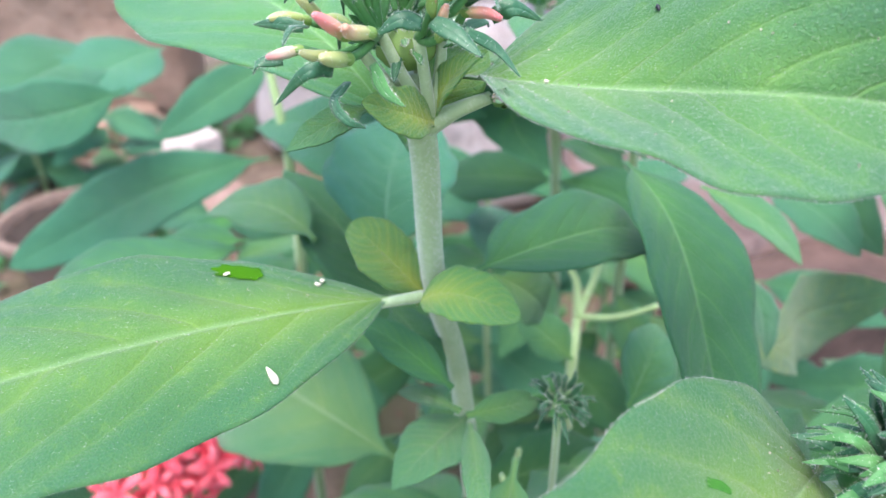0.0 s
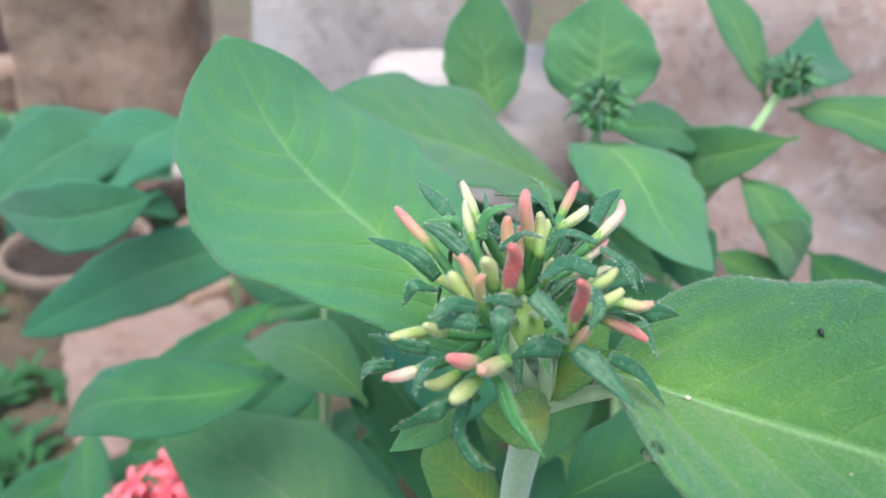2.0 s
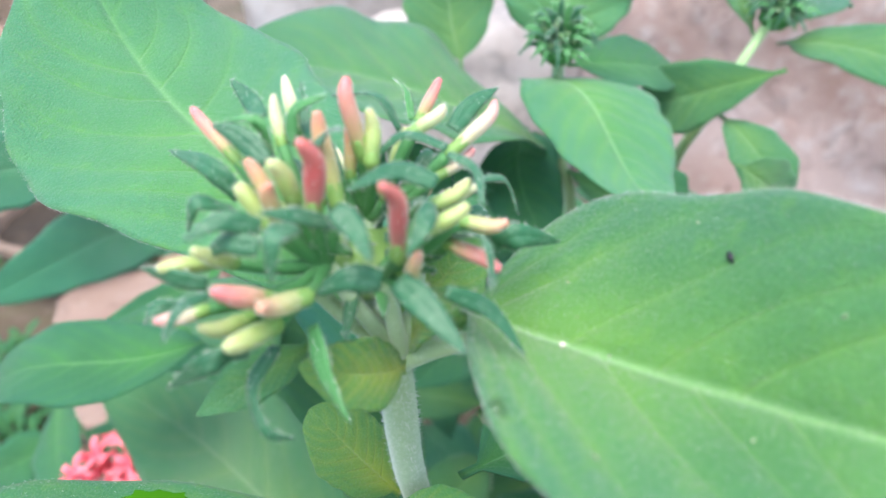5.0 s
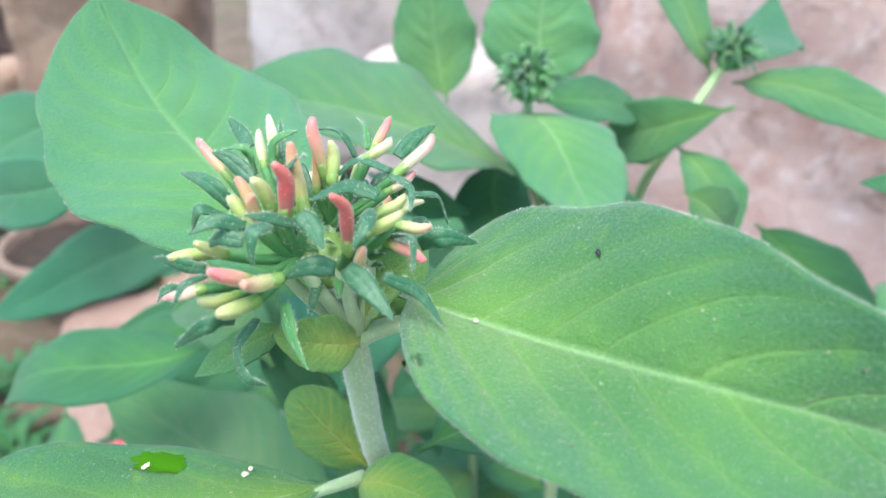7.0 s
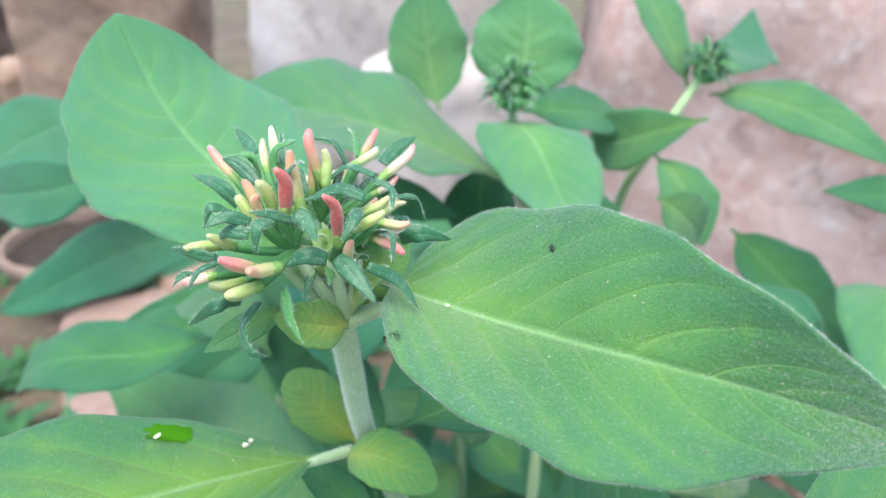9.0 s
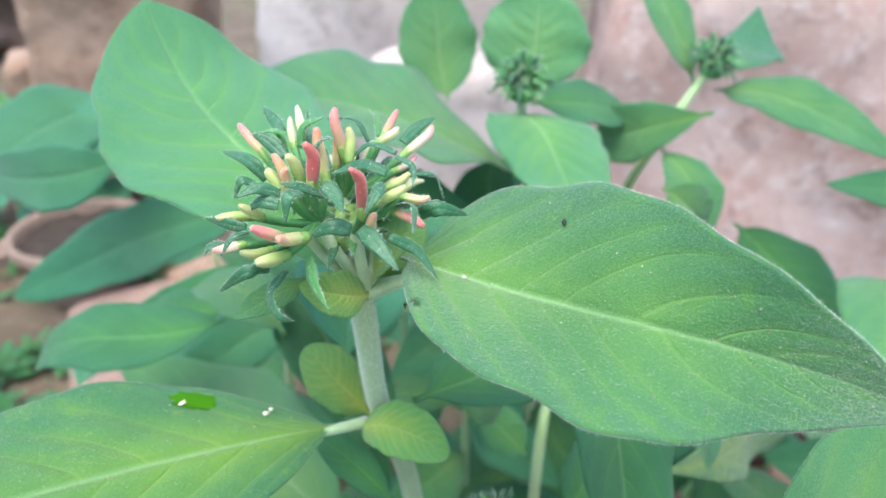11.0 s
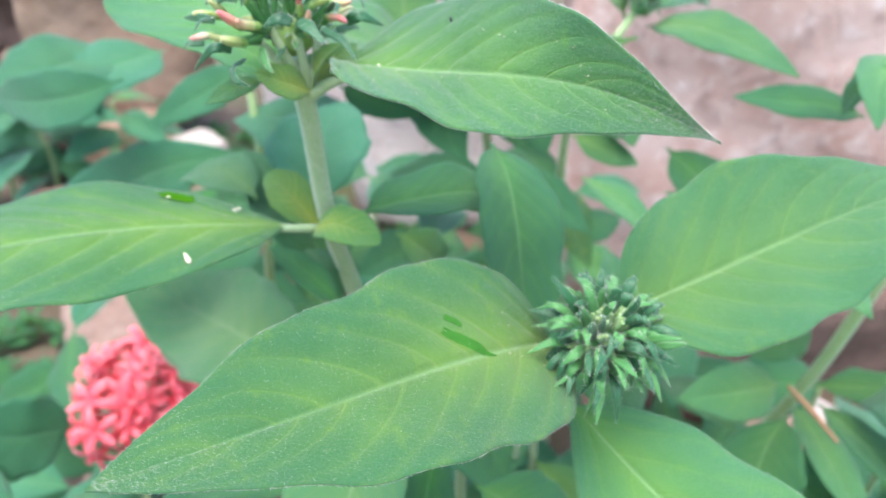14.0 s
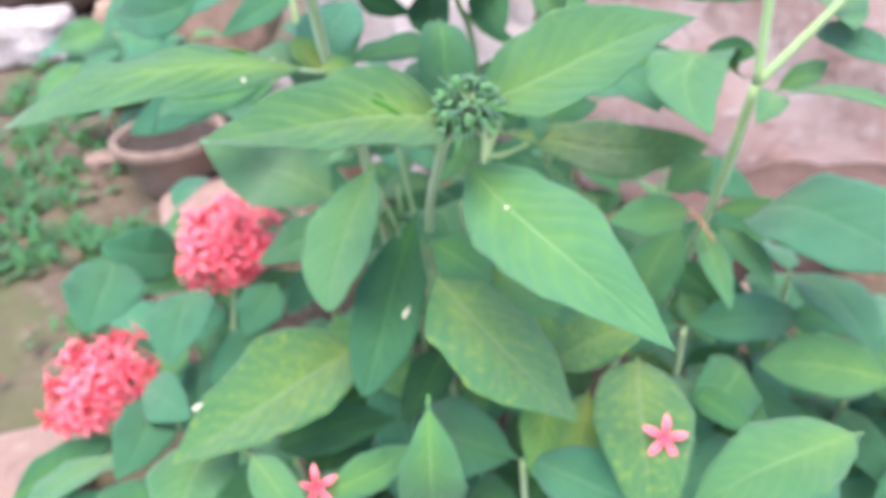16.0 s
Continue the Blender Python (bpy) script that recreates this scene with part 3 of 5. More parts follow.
def star_flower(head, place, out, size, material, seed):
    """A five-petalled star on a thin tube."""
    rng = random.Random(seed)
    place, out = np.array(place), unit(np.array(out, float))
    a = unit(np.cross(out, (0.3, 0.5, 0.81)))
    b = np.cross(out, a)
    start = rng.uniform(0, 6.28)
    verts, faces, uvs = [place - 0.012 * size * out], [], [(0, 0.5)]
    for p in range(5):
        t0 = start + 2 * math.pi * p / 5
        k = len(verts)
        for u, w, lift in ((0.12, 0.09, 0.0), (0.32, 0.15, 0.05), (0.6, 0.18, 0.09), (0.85, 0.12, 0.06), (1.02, 0.015, -0.04)):
            mid = place + size * (u * (math.cos(t0) * a + math.sin(t0) * b) + lift * out)
            side = -math.sin(t0) * a + math.cos(t0) * b
            for q in (-1, 0, 1):
                verts.append(mid + size * (q * w * side + 0.05 * abs(q) * out))
                uvs.append((u * 0.95, 0.5 + 0.5 * q))
        faces += [(k + 3 * i + j, k + 3 * i + j + 1, k + 3 * i + j + 4, k + 3 * i + j + 3) for i in range(4) for j in range(2)]
        faces += [(0, k + 2, k + 1), (0, k + 1, k)]
    flower = mesh_object("flower", verts, faces, material, head, uvs)
    thick = flower.modifiers.new("thickness", "SOLIDIFY")
    thick.thickness, thick.offset = 0.0005, 0.0
    return flower


def flower_cluster(plant, centre, radius, count, seed, axis=(0, -0.4, 1)):
    """A ragged dome of open coral stars on long tubes, in two storeys."""
    rng = random.Random(seed)
    centre, axis = np.array(centre, float), unit(np.array(axis, float))
    head = receptacle(plant, centre - 0.25 * radius * axis, 0.42 * radius, bract_fresh, 0.75, label="dome of open coral-pink star flowers")
    a = unit(np.cross(axis, (1, 0.2, 0)))
    b = np.cross(axis, a)
    for k in range(count):
        u = (k + 0.5) / count
        polar = math.acos(1 - 1.0 * u) + rng.uniform(-0.12, 0.12)
        turn = k * 2.39996 + rng.uniform(-0.3, 0.3)
        out = math.cos(polar) * axis + math.sin(polar) * (math.cos(turn) * a + math.sin(turn) * b)
        lump = 1 + 0.22 * noise.noise(Vector(out) * 2.3 + Vector((seed, 0, 0)))
        reach = (rng.uniform(0.62, 0.8) if k % 3 == 0 else rng.uniform(0.86, 1.2)) * lump
        place = centre + radius * reach * out * np.array((1, 1, 0.88))
        star_flower(head, place, out + 0.5 * np.array([rng.uniform(-1, 1) for _ in range(3)]), rng.uniform(0.0125, 0.0185), rng.choice((petal_coral, petal_pink, petal_pink)), seed * 100 + k)
        tube("flower_tube", [centre + 0.3 * radius * out, centre + 0.7 * (place - centre), place - 0.0005 * out], [0.0009, 0.0011, 0.0019], petal_coral, head, 6, 3)
    return head


def stone(name, centre, size, material, seed, turn=0.0, rough=0.10, label="", group=""):
    """A rough-hewn block with broken edges."""
    bm = bmesh.new()
    bmesh.ops.create_cube(bm, size=1.0)
    bmesh.ops.subdivide_edges(bm, edges=bm.edges[:], cuts=22, use_grid_fill=True)
    sx, sy, sz = size
    small = min(size)
    for q in bm.verts:
        c = q.co * 2
        r = (abs(c.x) ** 7 + abs(c.y) ** 7 + abs(c.z) ** 7) ** (1 / 7)
        c = c / max(r, 1e-6)
        w = Vector((c.x * sx / 2, c.y * sy / 2, c.z * sz / 2))
        off = Vector((seed * 3.1, seed * 1.7, seed * 0.9))
        n1 = noise.noise(w * (2.0 / small) + off) * rough + noise.noise(w * (7.0 / small) + off) * rough * 0.3
        n2 = noise.noise(Vector((w.x * 1.5, w.y * 1.5, w.z * 30)) + off) * rough * 0.10
        q.co = w + w.normalized() * (n1 + n2) * small
    low = min(q.co.z for q in bm.verts)
    for q in bm.verts:
        q.co.z -= low
    ob = part(name, bm, material, None)
    ob.matrix_world = pose(centre[0], centre[1], centre[2], 0, 0, turn)
    return tagged(ob, label, "stone", group)


# ---- ground ----
def ground_sheet():
    verts, faces = [], []
    n = 120
    xs = [math.copysign(abs(k) ** 2.6 * 60, k) - 0.2 for k in np.linspace(-1, 1, n)]
    ys = [math.copysign(abs(k) ** 2.6 * 60, k) + 0.7 for k in np.linspace(-1, 1, n)]
    for y in ys:
        for x in xs:
            z = 0.018 * noise.noise(Vector((x * 4, y * 4, 0))) + 0.007 * noise.noise(Vector((x * 17, y * 17, 3)))
            verts.append((x, y, z - 0.012))
    faces = [(i * n + j, i * n + j + 1, (i + 1) * n + j + 1, (i + 1) * n + j) for i in range(n - 1) for j in range(n - 1)]
    return tagged(mesh_object("ground", verts, faces, soil), "bare brown garden soil", kind="structure")


ground_sheet()

# ---- stones and pot behind the plants ----
GROUP = "stones of the garden edge"
stone("garden_stone", (0.56, 1.02, -0.03), (0.74, 0.34, 0.60), stone_pink, 1, -6, 0.08, "large rough pink stone standing behind the plants", GROUP)
stone("garden_stone", (1.22, 0.92, -0.03), (0.60, 0.40, 0.62), stone_tan, 2, -14, 0.08, "large rough brown stone beside a pink one", GROUP)
stone("garden_stone", (0.50, 1.24, 0.50), (0.90, 0.36, 0.42), stone_pink, 3, -3, 0.08, "rough pink stone laid on the lower stones", GROUP)
stone("garden_stone", (0.0, 1.30, -0.02), (0.40, 0.26, 0.36), stone_pale, 4, 4, 0.09, "pale whitish rough stone behind the plants", GROUP)
stone("garden_stone", (-0.18, 1.62, -0.02), (0.60, 0.30, 0.60), stone_pale, 5, 8, 0.09, "tall pale stone at the back", GROUP)
stone("garden_stone", (-0.86, 1.66, 0.05), (0.42, 0.34, 0.50), stone_tan, 6, 12, 0.1, "tan stone block behind the flower pot", GROUP)
stone("garden_stone", (-0.445, 0.79, -0.02), (0.25, 0.33, 0.05), slab_stone, 7, 32, 0.12, "flat reddish stone slab lying on the soil", GROUP)
stone("garden_stone", (-0.49, 0.20, -0.025), (0.20, 0.15, 0.045), slab_stone, 9, 25, 0.14, "flat pinkish stone half sunk in the soil", GROUP)
stone("garden_stone", (-1.60, 1.80, -0.02), (0.30, 0.24, 0.15), stone_pale, 8, 20, 0.14, "white stone lying on the soil", GROUP)
stone("garden_stone", (-1.80, 2.50, -0.02), (0.75, 0.45, 0.42), stone_dark, 10, 10, 0.2, "dark brown craggy stone at the back", GROUP)
stone("garden_stone", (-0.62, 1.42, -0.02), (0.14, 0.12, 0.09), stone_pale, 12, 40, 0.14, "small white stone on the soil", GROUP)
stone("garden_stone", (-0.30, 1.05, -0.02), (0.16, 0.10, 0.10), stone_tan, 14, 70, 0.14, "small reddish-brown stone on the soil", GROUP)
stone("garden_stone", (-0.16, 1.00, -0.02), (0.10, 0.09, 0.10), stone_pale, 15, 10, 0.14, "small pale stone on the soil", GROUP)

# Dark block added to stand in for the shaded recess below the wall.
stone("garden_stone", (0.57, 0.80, -0.025), (0.60, 0.16, 0.15), stone_dark, 21, 24, 0.10, "dark brown block standing in for the shaded recess under the pink stones", GROUP)
for x, y, size, turn, seed, kind, label in (
        (0.46, 0.60, 0.075, 20, 23, slab_stone, "small pinkish stone before the wall"), (0.53, 0.63, 0.06, 70, 24, stone_pale, "small pale stone before the wall"),
        (0.37, 0.57, 0.05, 10, 25, slab_stone, "small pinkish stone before the wall"), (-0.356, 0.50, 0.09, 75, 26, slab_stone, "pinkish stone between low leaves"),
        (-0.80, 1.45, 0.17, 30, 27, stone_tan, "reddish-brown stone on the soil"), (-0.70, 1.30, 0.12, 60, 28, slab_stone, "reddish stone on the soil"),
        (-0.47, 1.12, 0.11, 15, 29, slab_stone, "pinkish stone behind the slab"), (-0.44, 0.97, 0.08, 50, 30, stone_tan, "reddish-brown stone behind the slab"),
        (-0.95, 1.42, 0.16, 80, 31, stone_dark, "dark stone lying on the soil"), (-0.85, 1.02, 0.06, 35, 32, slab_stone, "small pinkish stone beside the flower pot"),
        (-1.25, 1.95, 0.22, 25, 33, stone_tan, "brown stone lying on the soil"), (-1.05, 1.62, 0.13, 65, 34, slab_stone, "pinkish stone lying on the soil")):
    stone("garden_stone", (x, y, -0.02), (1.3 * size, size, 0.75 * size), kind, seed, turn, 0.16, label, GROUP)


def flower_pot(place, radius, height):
    pot = thing("flower_pot", place, "weathered terracotta flower pot standing on the soil", "flower pot")
    rings = ((0.68, 0.0), (0.72, 0.05), (0.92, 0.78), (0.93, 0.80), (1.02, 0.81), (1.04, 0.84), (1.04, 0.97), (1.01, 1.0), (0.93, 1.0), (0.91, 0.96), (0.86, 0.6))
    n = 48
    verts = [(place[0] + radius * r * math.cos(t), place[1] + radius * r * math.sin(t), place[2] + height * z) for r, z in rings for t in np.linspace(0, 2 * math.pi, n, endpoint=False)]
    faces = [(k * n + j, k * n + (j + 1) % n, (k + 1) * n + (j + 1) % n, (k + 1) * n + j) for k in range(len(rings) - 1) for j in range(n)]
    faces.append(tuple(range(n))[::-1])
    mesh_object("pot_body", verts, faces, terracotta, pot)
    verts = [(place[0], place[1], place[2] + height * 0.86)]
    for r in (0.3, 0.6, 0.9):
        for t in np.linspace(0, 2 * math.pi, n, endpoint=False):
            x, y = place[0] + radius * r * math.cos(t), place[1] + radius * r * math.sin(t)
            verts.append((x, y, place[2] + height * 0.84 + 0.012 * noise.noise(Vector((x * 40, y * 40, 0)))))
    faces = [(0, 1 + j, 1 + (j + 1) % n) for j in range(n)]
    faces += [(1 + k * n + j, 1 + (k + 1) * n + j, 1 + (k + 1) * n + (j + 1) % n, 1 + k * n + (j + 1) % n) for k in range(2) for j in range(n)]
    mesh_object("potting_soil", verts, faces, dark_soil, pot)
    return pot


flower_pot((-0.64, 0.965, -0.005), 0.112, 0.118)

# ---- plants ----
PLANTS = "flowering shrubs in the bed"
plant_a = thing("pentas_plant", (0.02, 0.24, 0.0), "tall green shrub with hairy leaves and a head of pink buds", "plant", PLANTS)
plant_b = thing("pentas_plant", (0.07, 0.20, 0.0), "green shrub with broad leaves and a shut green head", "plant", PLANTS)
plant_c = thing("pentas_plant", (0.22, 0.33, 0.0), "shrub with forked pale green stems and small leaves", "plant", PLANTS)
plant_d = thing("pentas_plant", (0.08, 0.42, 0.0), "green shrub with upright leaves round a small green head", "plant", PLANTS)
plant_e = thing("pentas_plant", (0.15, 0.48, 0.0), "green shrub with a small green head before the stones", "plant", PLANTS)
plant_f = thing("pentas_plant", (-0.12, 0.40, 0.0), "leafy shrub with long dark bluish-green leaves", "plant", PLANTS)
plant_k = thing("pentas_plant", (-0.20, 0.26, 0.0), "low shrub with coral-pink star flower heads", "plant", PLANTS)
plant_s = thing("pentas_plant", (0.16, 0.16, 0.0), "low leafy shrub with yellow-mottled green leaves", "plant", PLANTS)

# main plant: stem, leaves, bud head
stem(plant_a, [(0.02, 0.24, 0), (0.018, 0.225, 0.25), (0.0094, 0.1855, 0.4499), (0.001, 0.165, 0.518), (0.0, 0.150, 0.566), (-0.003, 0.150, 0.583)],
     [0.0045, 0.0042, 0.0036, 0.0033, 0.0032, 0.0036], fuzz=5000, label="pale green stem with white down")
leaf_ra = leaf(plant_a, (0.0068, 0.1506, 0.5822), (0.1175, 0.1147, 0.5738), -0.108, 0.0252, 0.137, 0.358, -0.026, 0.46, 1.30, -1.757, -0.036, leaf_broad, rows=80, cols=40, fringe=2200, felt=6000)
leaf(plant_a, (-0.0036, 0.1633, 0.5603), (-0.0793, 0.2265, 0.6233), -0.311, 0.0316, 0.003, -0.054, 0.022, 1.10, 0.80, -0.219, 0.060, leaf_fresh, rows=80, cols=40, fringe=900)
leaf_ln2 = leaf(plant_a, (-0.0030, 0.1562, 0.5213), (-0.1528, 0.0771, 0.5165), -0.430, 0.0300, 0.123, -0.083, 0.034, 0.83, 0.98, -0.052, -0.004, leaf_deep, rows=120, cols=48, fringe=1300, felt=3200)
leaf(plant_a, (-0.0021, 0.1640, 0.5170), (-0.0222, 0.1707, 0.5359), -0.186, 0.0084, 0.066, 0.113, 0.021, 0.62, 0.55, 0.033, -0.015, leaf_yellow)
leaf(plant_a, (-0.0035, 0.1564, 0.5187), (0.0232, 0.1446, 0.5226), 0.078, 0.0076, 0.190, 0.20, 0.065, 0.62, 0.60, 0.25, 0.030, leaf_yellow)
leaf(plant_a, (0.0111, 0.1644, 0.5232), (0.0750, 0.2145, 0.4955), 0.332, 0.0153, 0.201, 0.188, -0.024, 0.49, 1.01, -0.362, -0.021, leaf_dark)
leaf(plant_a, (0.0104, 0.1666, 0.4666), (-0.0118, 0.1389, 0.4650), -0.312, 0.0099, 0.099, 0.098, 0.013, 0.73, 0.96, -0.021, -0.017, leaf_pale)
leaf(plant_a, (0.0097, 0.1524, 0.4812), (0.0332, 0.1620, 0.4788), -0.077, 0.0047, 0.100, 0.100, -0.009, 0.75, 0.95, 0.000, -0.000, leaf_fresh)
leaf(plant_a, (0.0080, 0.1510, 0.4841), (-0.0125, 0.1736, 0.4700), -0.163, 0.0030, 0.104, 0.102, -0.008, 0.76, 0.95, 0.004, 0.003, leaf_fresh)
leaf(plant_a, (0.0106, 0.1507, 0.4796), (0.0125, 0.1084, 0.4850), 0.058, 0.0038, 0.051, 0.100, 0.012, 0.75, 0.95, 0.000, -0.000, leaf_fresh)
leaf(plant_a, (-0.0152, 0.1892, 0.4933), (0.0039, 0.1573, 0.4890), 0.135, 0.0065, 0.104, 0.100, 0.018, 0.75, 0.95, 0.000, -0.001, leaf_dark)
leaf(plant_a, (0.0057, 0.1556, 0.4887), (-0.0245, 0.1684, 0.5055), -0.082, 0.0058, 0.057, 0.104, -0.028, 0.75, 0.95, -0.000, 0.000, leaf_dark)
leaf(plant_a, (0.0025, 0.1440, 0.5745), (-0.0108, 0.1352, 0.5822), 0.30, 0.0052, 0.14, 0.25, 0.05, 0.62, 0.70, 0.25, 0.0, leaf_yellow)
leaf(plant_a, (0.0030, 0.1475, 0.5745), (0.0136, 0.1440, 0.5895), 0.25, 0.0036, 0.12, 0.35, 0.05, 0.62, 0.85, 0.0, 0.0, leaf_yellow)
leaf(plant_a, (-0.0112, 0.1448, 0.5777), (-0.0267, 0.1348, 0.5723), 0.111, 0.0035, 0.095, 0.097, 0.010, 0.75, 0.95, 0.002, 0.001, leaf_fresh)
leaf(plant_a, (0.0001, 0.1500, 0.5713), (0.0141, 0.1648, 0.5852), 0.219, 0.0089, 0.099, 0.100, 0.010, 0.73, 0.97, 0.022, 0.004, leaf_yellow)
tube("petiole", [(-0.0020, 0.1575, 0.5205), (-0.0105, 0.1498, 0.5240), (-0.0180, 0.1438, 0.5264)], [0.0017, 0.0014, 0.0008], stem_green, plant_a, 10, 6)
head_a = receptacle(plant_a, (-0.003, 0.151, 0.589), 0.0065, bract_lime, 0.8, label="head of closed pink and cream buds with green bracts")
tube("petiole", [(0.0005, 0.1490, 0.5715), (0.007, 0.147, 0.5760), (0.0145, 0.1455, 0.5795)], [0.0026, 0.0019, 0.0013], stem_green, plant_a, 12, 6)
bud(head_a, (0.0030, 0.1383, 0.5987), (0.0022, 0.1333, 0.6111), 0.0016, bud_red)
bud(head_a, (-0.0077, 0.1408, 0.6031), (-0.0078, 0.1388, 0.6136), 0.0019, bud_red)
bud(head_a, (-0.0055, 0.1448, 0.6022), (-0.0079, 0.1488, 0.6133), 0.0017, bud_orange)
bud(head_a, (-0.0031, 0.1522, 0.6059), (-0.0047, 0.1535, 0.6162), 0.0016, bud_pink)
bud(head_a, (-0.0050, 0.1523, 0.6025), (-0.0052, 0.1537, 0.6091), 0.0013, bud_orange)
bud(head_a, (-0.0017, 0.1510, 0.6051), (-0.0020, 0.1534, 0.6119), 0.0016, bud_cream)
bud(head_a, (-0.0134, 0.1503, 0.6078), (-0.0150, 0.1544, 0.6133), 0.0012, bud_white)
bud(head_a, (-0.0127, 0.1550, 0.6091), (-0.0156, 0.1626, 0.6130), 0.0013, bud_white)
bud(head_a, (-0.0199, 0.1504, 0.6052), (-0.0273, 0.1562, 0.6105), 0.0013, bud_pink)
bud(head_a, (-0.0124, 0.1406, 0.6035), (-0.0155, 0.1419, 0.6097), 0.0015, bud_orange)
bud(head_a, (-0.0100, 0.1410, 0.6047), (-0.0118, 0.1391, 0.6107), 0.0017, bud_cream)
bud(head_a, (-0.0128, 0.1398, 0.6011), (-0.0171, 0.1417, 0.6064), 0.0016, bud_cream)
bud(head_a, (-0.0117, 0.1397, 0.6016), (-0.0118, 0.1382, 0.6084), 0.0013, bud_orange)
bud(head_a, (0.0037, 0.1651, 0.6056), (0.0067, 0.1690, 0.6110), 0.0013, bud_pink)
bud(head_a, (0.0029, 0.1590, 0.6061), (0.0077, 0.1618, 0.6094), 0.0014, bud_white)
bud(head_a, (0.0091, 0.1584, 0.6038), (0.0152, 0.1668, 0.6083), 0.0015, bud_rose)
bud(head_a, (0.0071, 0.1566, 0.6006), (0.0122, 0.1606, 0.6033), 0.0012, bud_rose)
bud(head_a, (0.0061, 0.1461, 0.6011), (0.0118, 0.1492, 0.6038), 0.0015, bud_cream)
bud(head_a, (0.0058, 0.1414, 0.6001), (0.0117, 0.1433, 0.6034), 0.0015, bud_cream)
bud(head_a, (0.0107, 0.1426, 0.6014), (0.0168, 0.1422, 0.6016), 0.0014, bud_peach)
bud(head_a, (0.0091, 0.1444, 0.5967), (0.0159, 0.1386, 0.5966), 0.0015, bud_pink)
bud(head_a, (-0.0124, 0.1330, 0.5952), (-0.0167, 0.1280, 0.6001), 0.0018, bud_pink)
bud(head_a, (-0.0077, 0.1332, 0.5956), (-0.0116, 0.1277, 0.5981), 0.0018, bud_peach)
bud(head_a, (-0.0200, 0.1388, 0.5967), (-0.0263, 0.1348, 0.5980), 0.0015, bud_cream)
bud(head_a, (-0.0176, 0.1373, 0.5975), (-0.0206, 0.1332, 0.6020), 0.0015, bud_cream)
bud(head_a, (-0.0210, 0.1335, 0.5928), (-0.0271, 0.1323, 0.5917), 0.0014, bud_rose)
bud(head_a, (-0.0154, 0.1339, 0.5914), (-0.0202, 0.1294, 0.5934), 0.0016, bud_cream)
bud(head_a, (-0.0122, 0.1332, 0.5910), (-0.0159, 0.1262, 0.5933), 0.0019, bud_cream)
bud(head_a, (0.0042, 0.1399, 0.5930), (0.0058, 0.1377, 0.5995), 0.0015, bud_peach)
bud(head_a, (-0.0001, 0.1507, 0.5995), (0.0002, 0.1479, 0.6060), 0.0010, bud_cream)
bract(head_a, [(0.0143, 0.1468, 0.5951), (0.0188, 0.1461, 0.5971), (0.0248, 0.1505, 0.5936)], 0.0020)
bract(head_a, [(-0.0132, 0.1346, 0.5863), (-0.0149, 0.1283, 0.5846), (-0.0118, 0.1231, 0.5829), (-0.0087, 0.1235, 0.5814)], 0.0013)
bract(head_a, [(-0.0081, 0.1351, 0.5895), (-0.0057, 0.1295, 0.5863), (-0.0014, 0.1228, 0.5855)], 0.0014, bract_fresh)
bract(head_a, [(-0.0147, 0.1296, 0.5898), (-0.0186, 0.1256, 0.5908), (-0.0257, 0.1285, 0.5840)], 0.0015)
bract(head_a, [(-0.0187, 0.1306, 0.5976), (-0.0206, 0.1268, 0.5981), (-0.0217, 0.1238, 0.5958)], 0.0010)
bract(head_a, [(-0.0200, 0.1338, 0.5966), (-0.0247, 0.1341, 0.5973), (-0.0299, 0.1372, 0.5965)], 0.0013)
bract(head_a, [(-0.0258, 0.1384, 0.5893), (-0.0303, 0.1378, 0.5892), (-0.0316, 0.1371, 0.5872)], 0.0011)
bract(head_a, [(0.0033, 0.1348, 0.5973), (0.0074, 0.1310, 0.5959), (0.0120, 0.1269, 0.5927)], 0.0021)
bract(head_a, [(0.0091, 0.1356, 0.5953), (0.0150, 0.1361, 0.5919), (0.0193, 0.1333, 0.5873)], 0.0013)
bract(head_a, [(0.0013, 0.1354, 0.5966), (-0.0027, 0.1344, 0.5976), (-0.0071, 0.1346, 0.5948)], 0.0019)
bract(head_a, [(-0.0052, 0.1405, 0.6017), (-0.0081, 0.1357, 0.6055), (-0.0120, 0.1335, 0.6071)], 0.0012)
bract(head_a, [(-0.0042, 0.1367, 0.6060), (-0.0014, 0.1343, 0.6049), (0.0010, 0.1300, 0.6032)], 0.0017)
bract(head_a, [(-0.0080, 0.1332, 0.6058), (-0.0093, 0.1290, 0.6066), (-0.0096, 0.1274, 0.6017)], 0.0015)
bract(head_a, [(-0.0126, 0.1352, 0.6042), (-0.0167, 0.1334, 0.6059), (-0.0199, 0.1306, 0.6050)], 0.0014)
bract(head_a, [(-0.0195, 0.1447, 0.6012), (-0.0229, 0.1418, 0.6036), (-0.0248, 0.1416, 0.5993)], 0.0014)
bract(head_a, [(-0.0125, 0.1330, 0.6027), (-0.0163, 0.1334, 0.6030), (-0.0204, 0.1351, 0.5997)], 0.0015)
bract(head_a, [(-0.0193, 0.1472, 0.6016), (-0.0239, 0.1493, 0.6051), (-0.0331, 0.1583, 0.6029)], 0.0017)
bract(head_a, [(-0.0144, 0.1461, 0.6074), (-0.0187, 0.1485, 0.6100), (-0.0221, 0.1497, 0.6107)], 0.0016)
bract(head_a, [(-0.0154, 0.1512, 0.6055), (-0.0170, 0.1513, 0.6110), (-0.0214, 0.1513, 0.6105)], 0.0010, bract_fresh)
bract(head_a, [(-0.0174, 0.1554, 0.6096), (-0.0209, 0.1606, 0.6107), (-0.0241, 0.1641, 0.6120)], 0.0014)
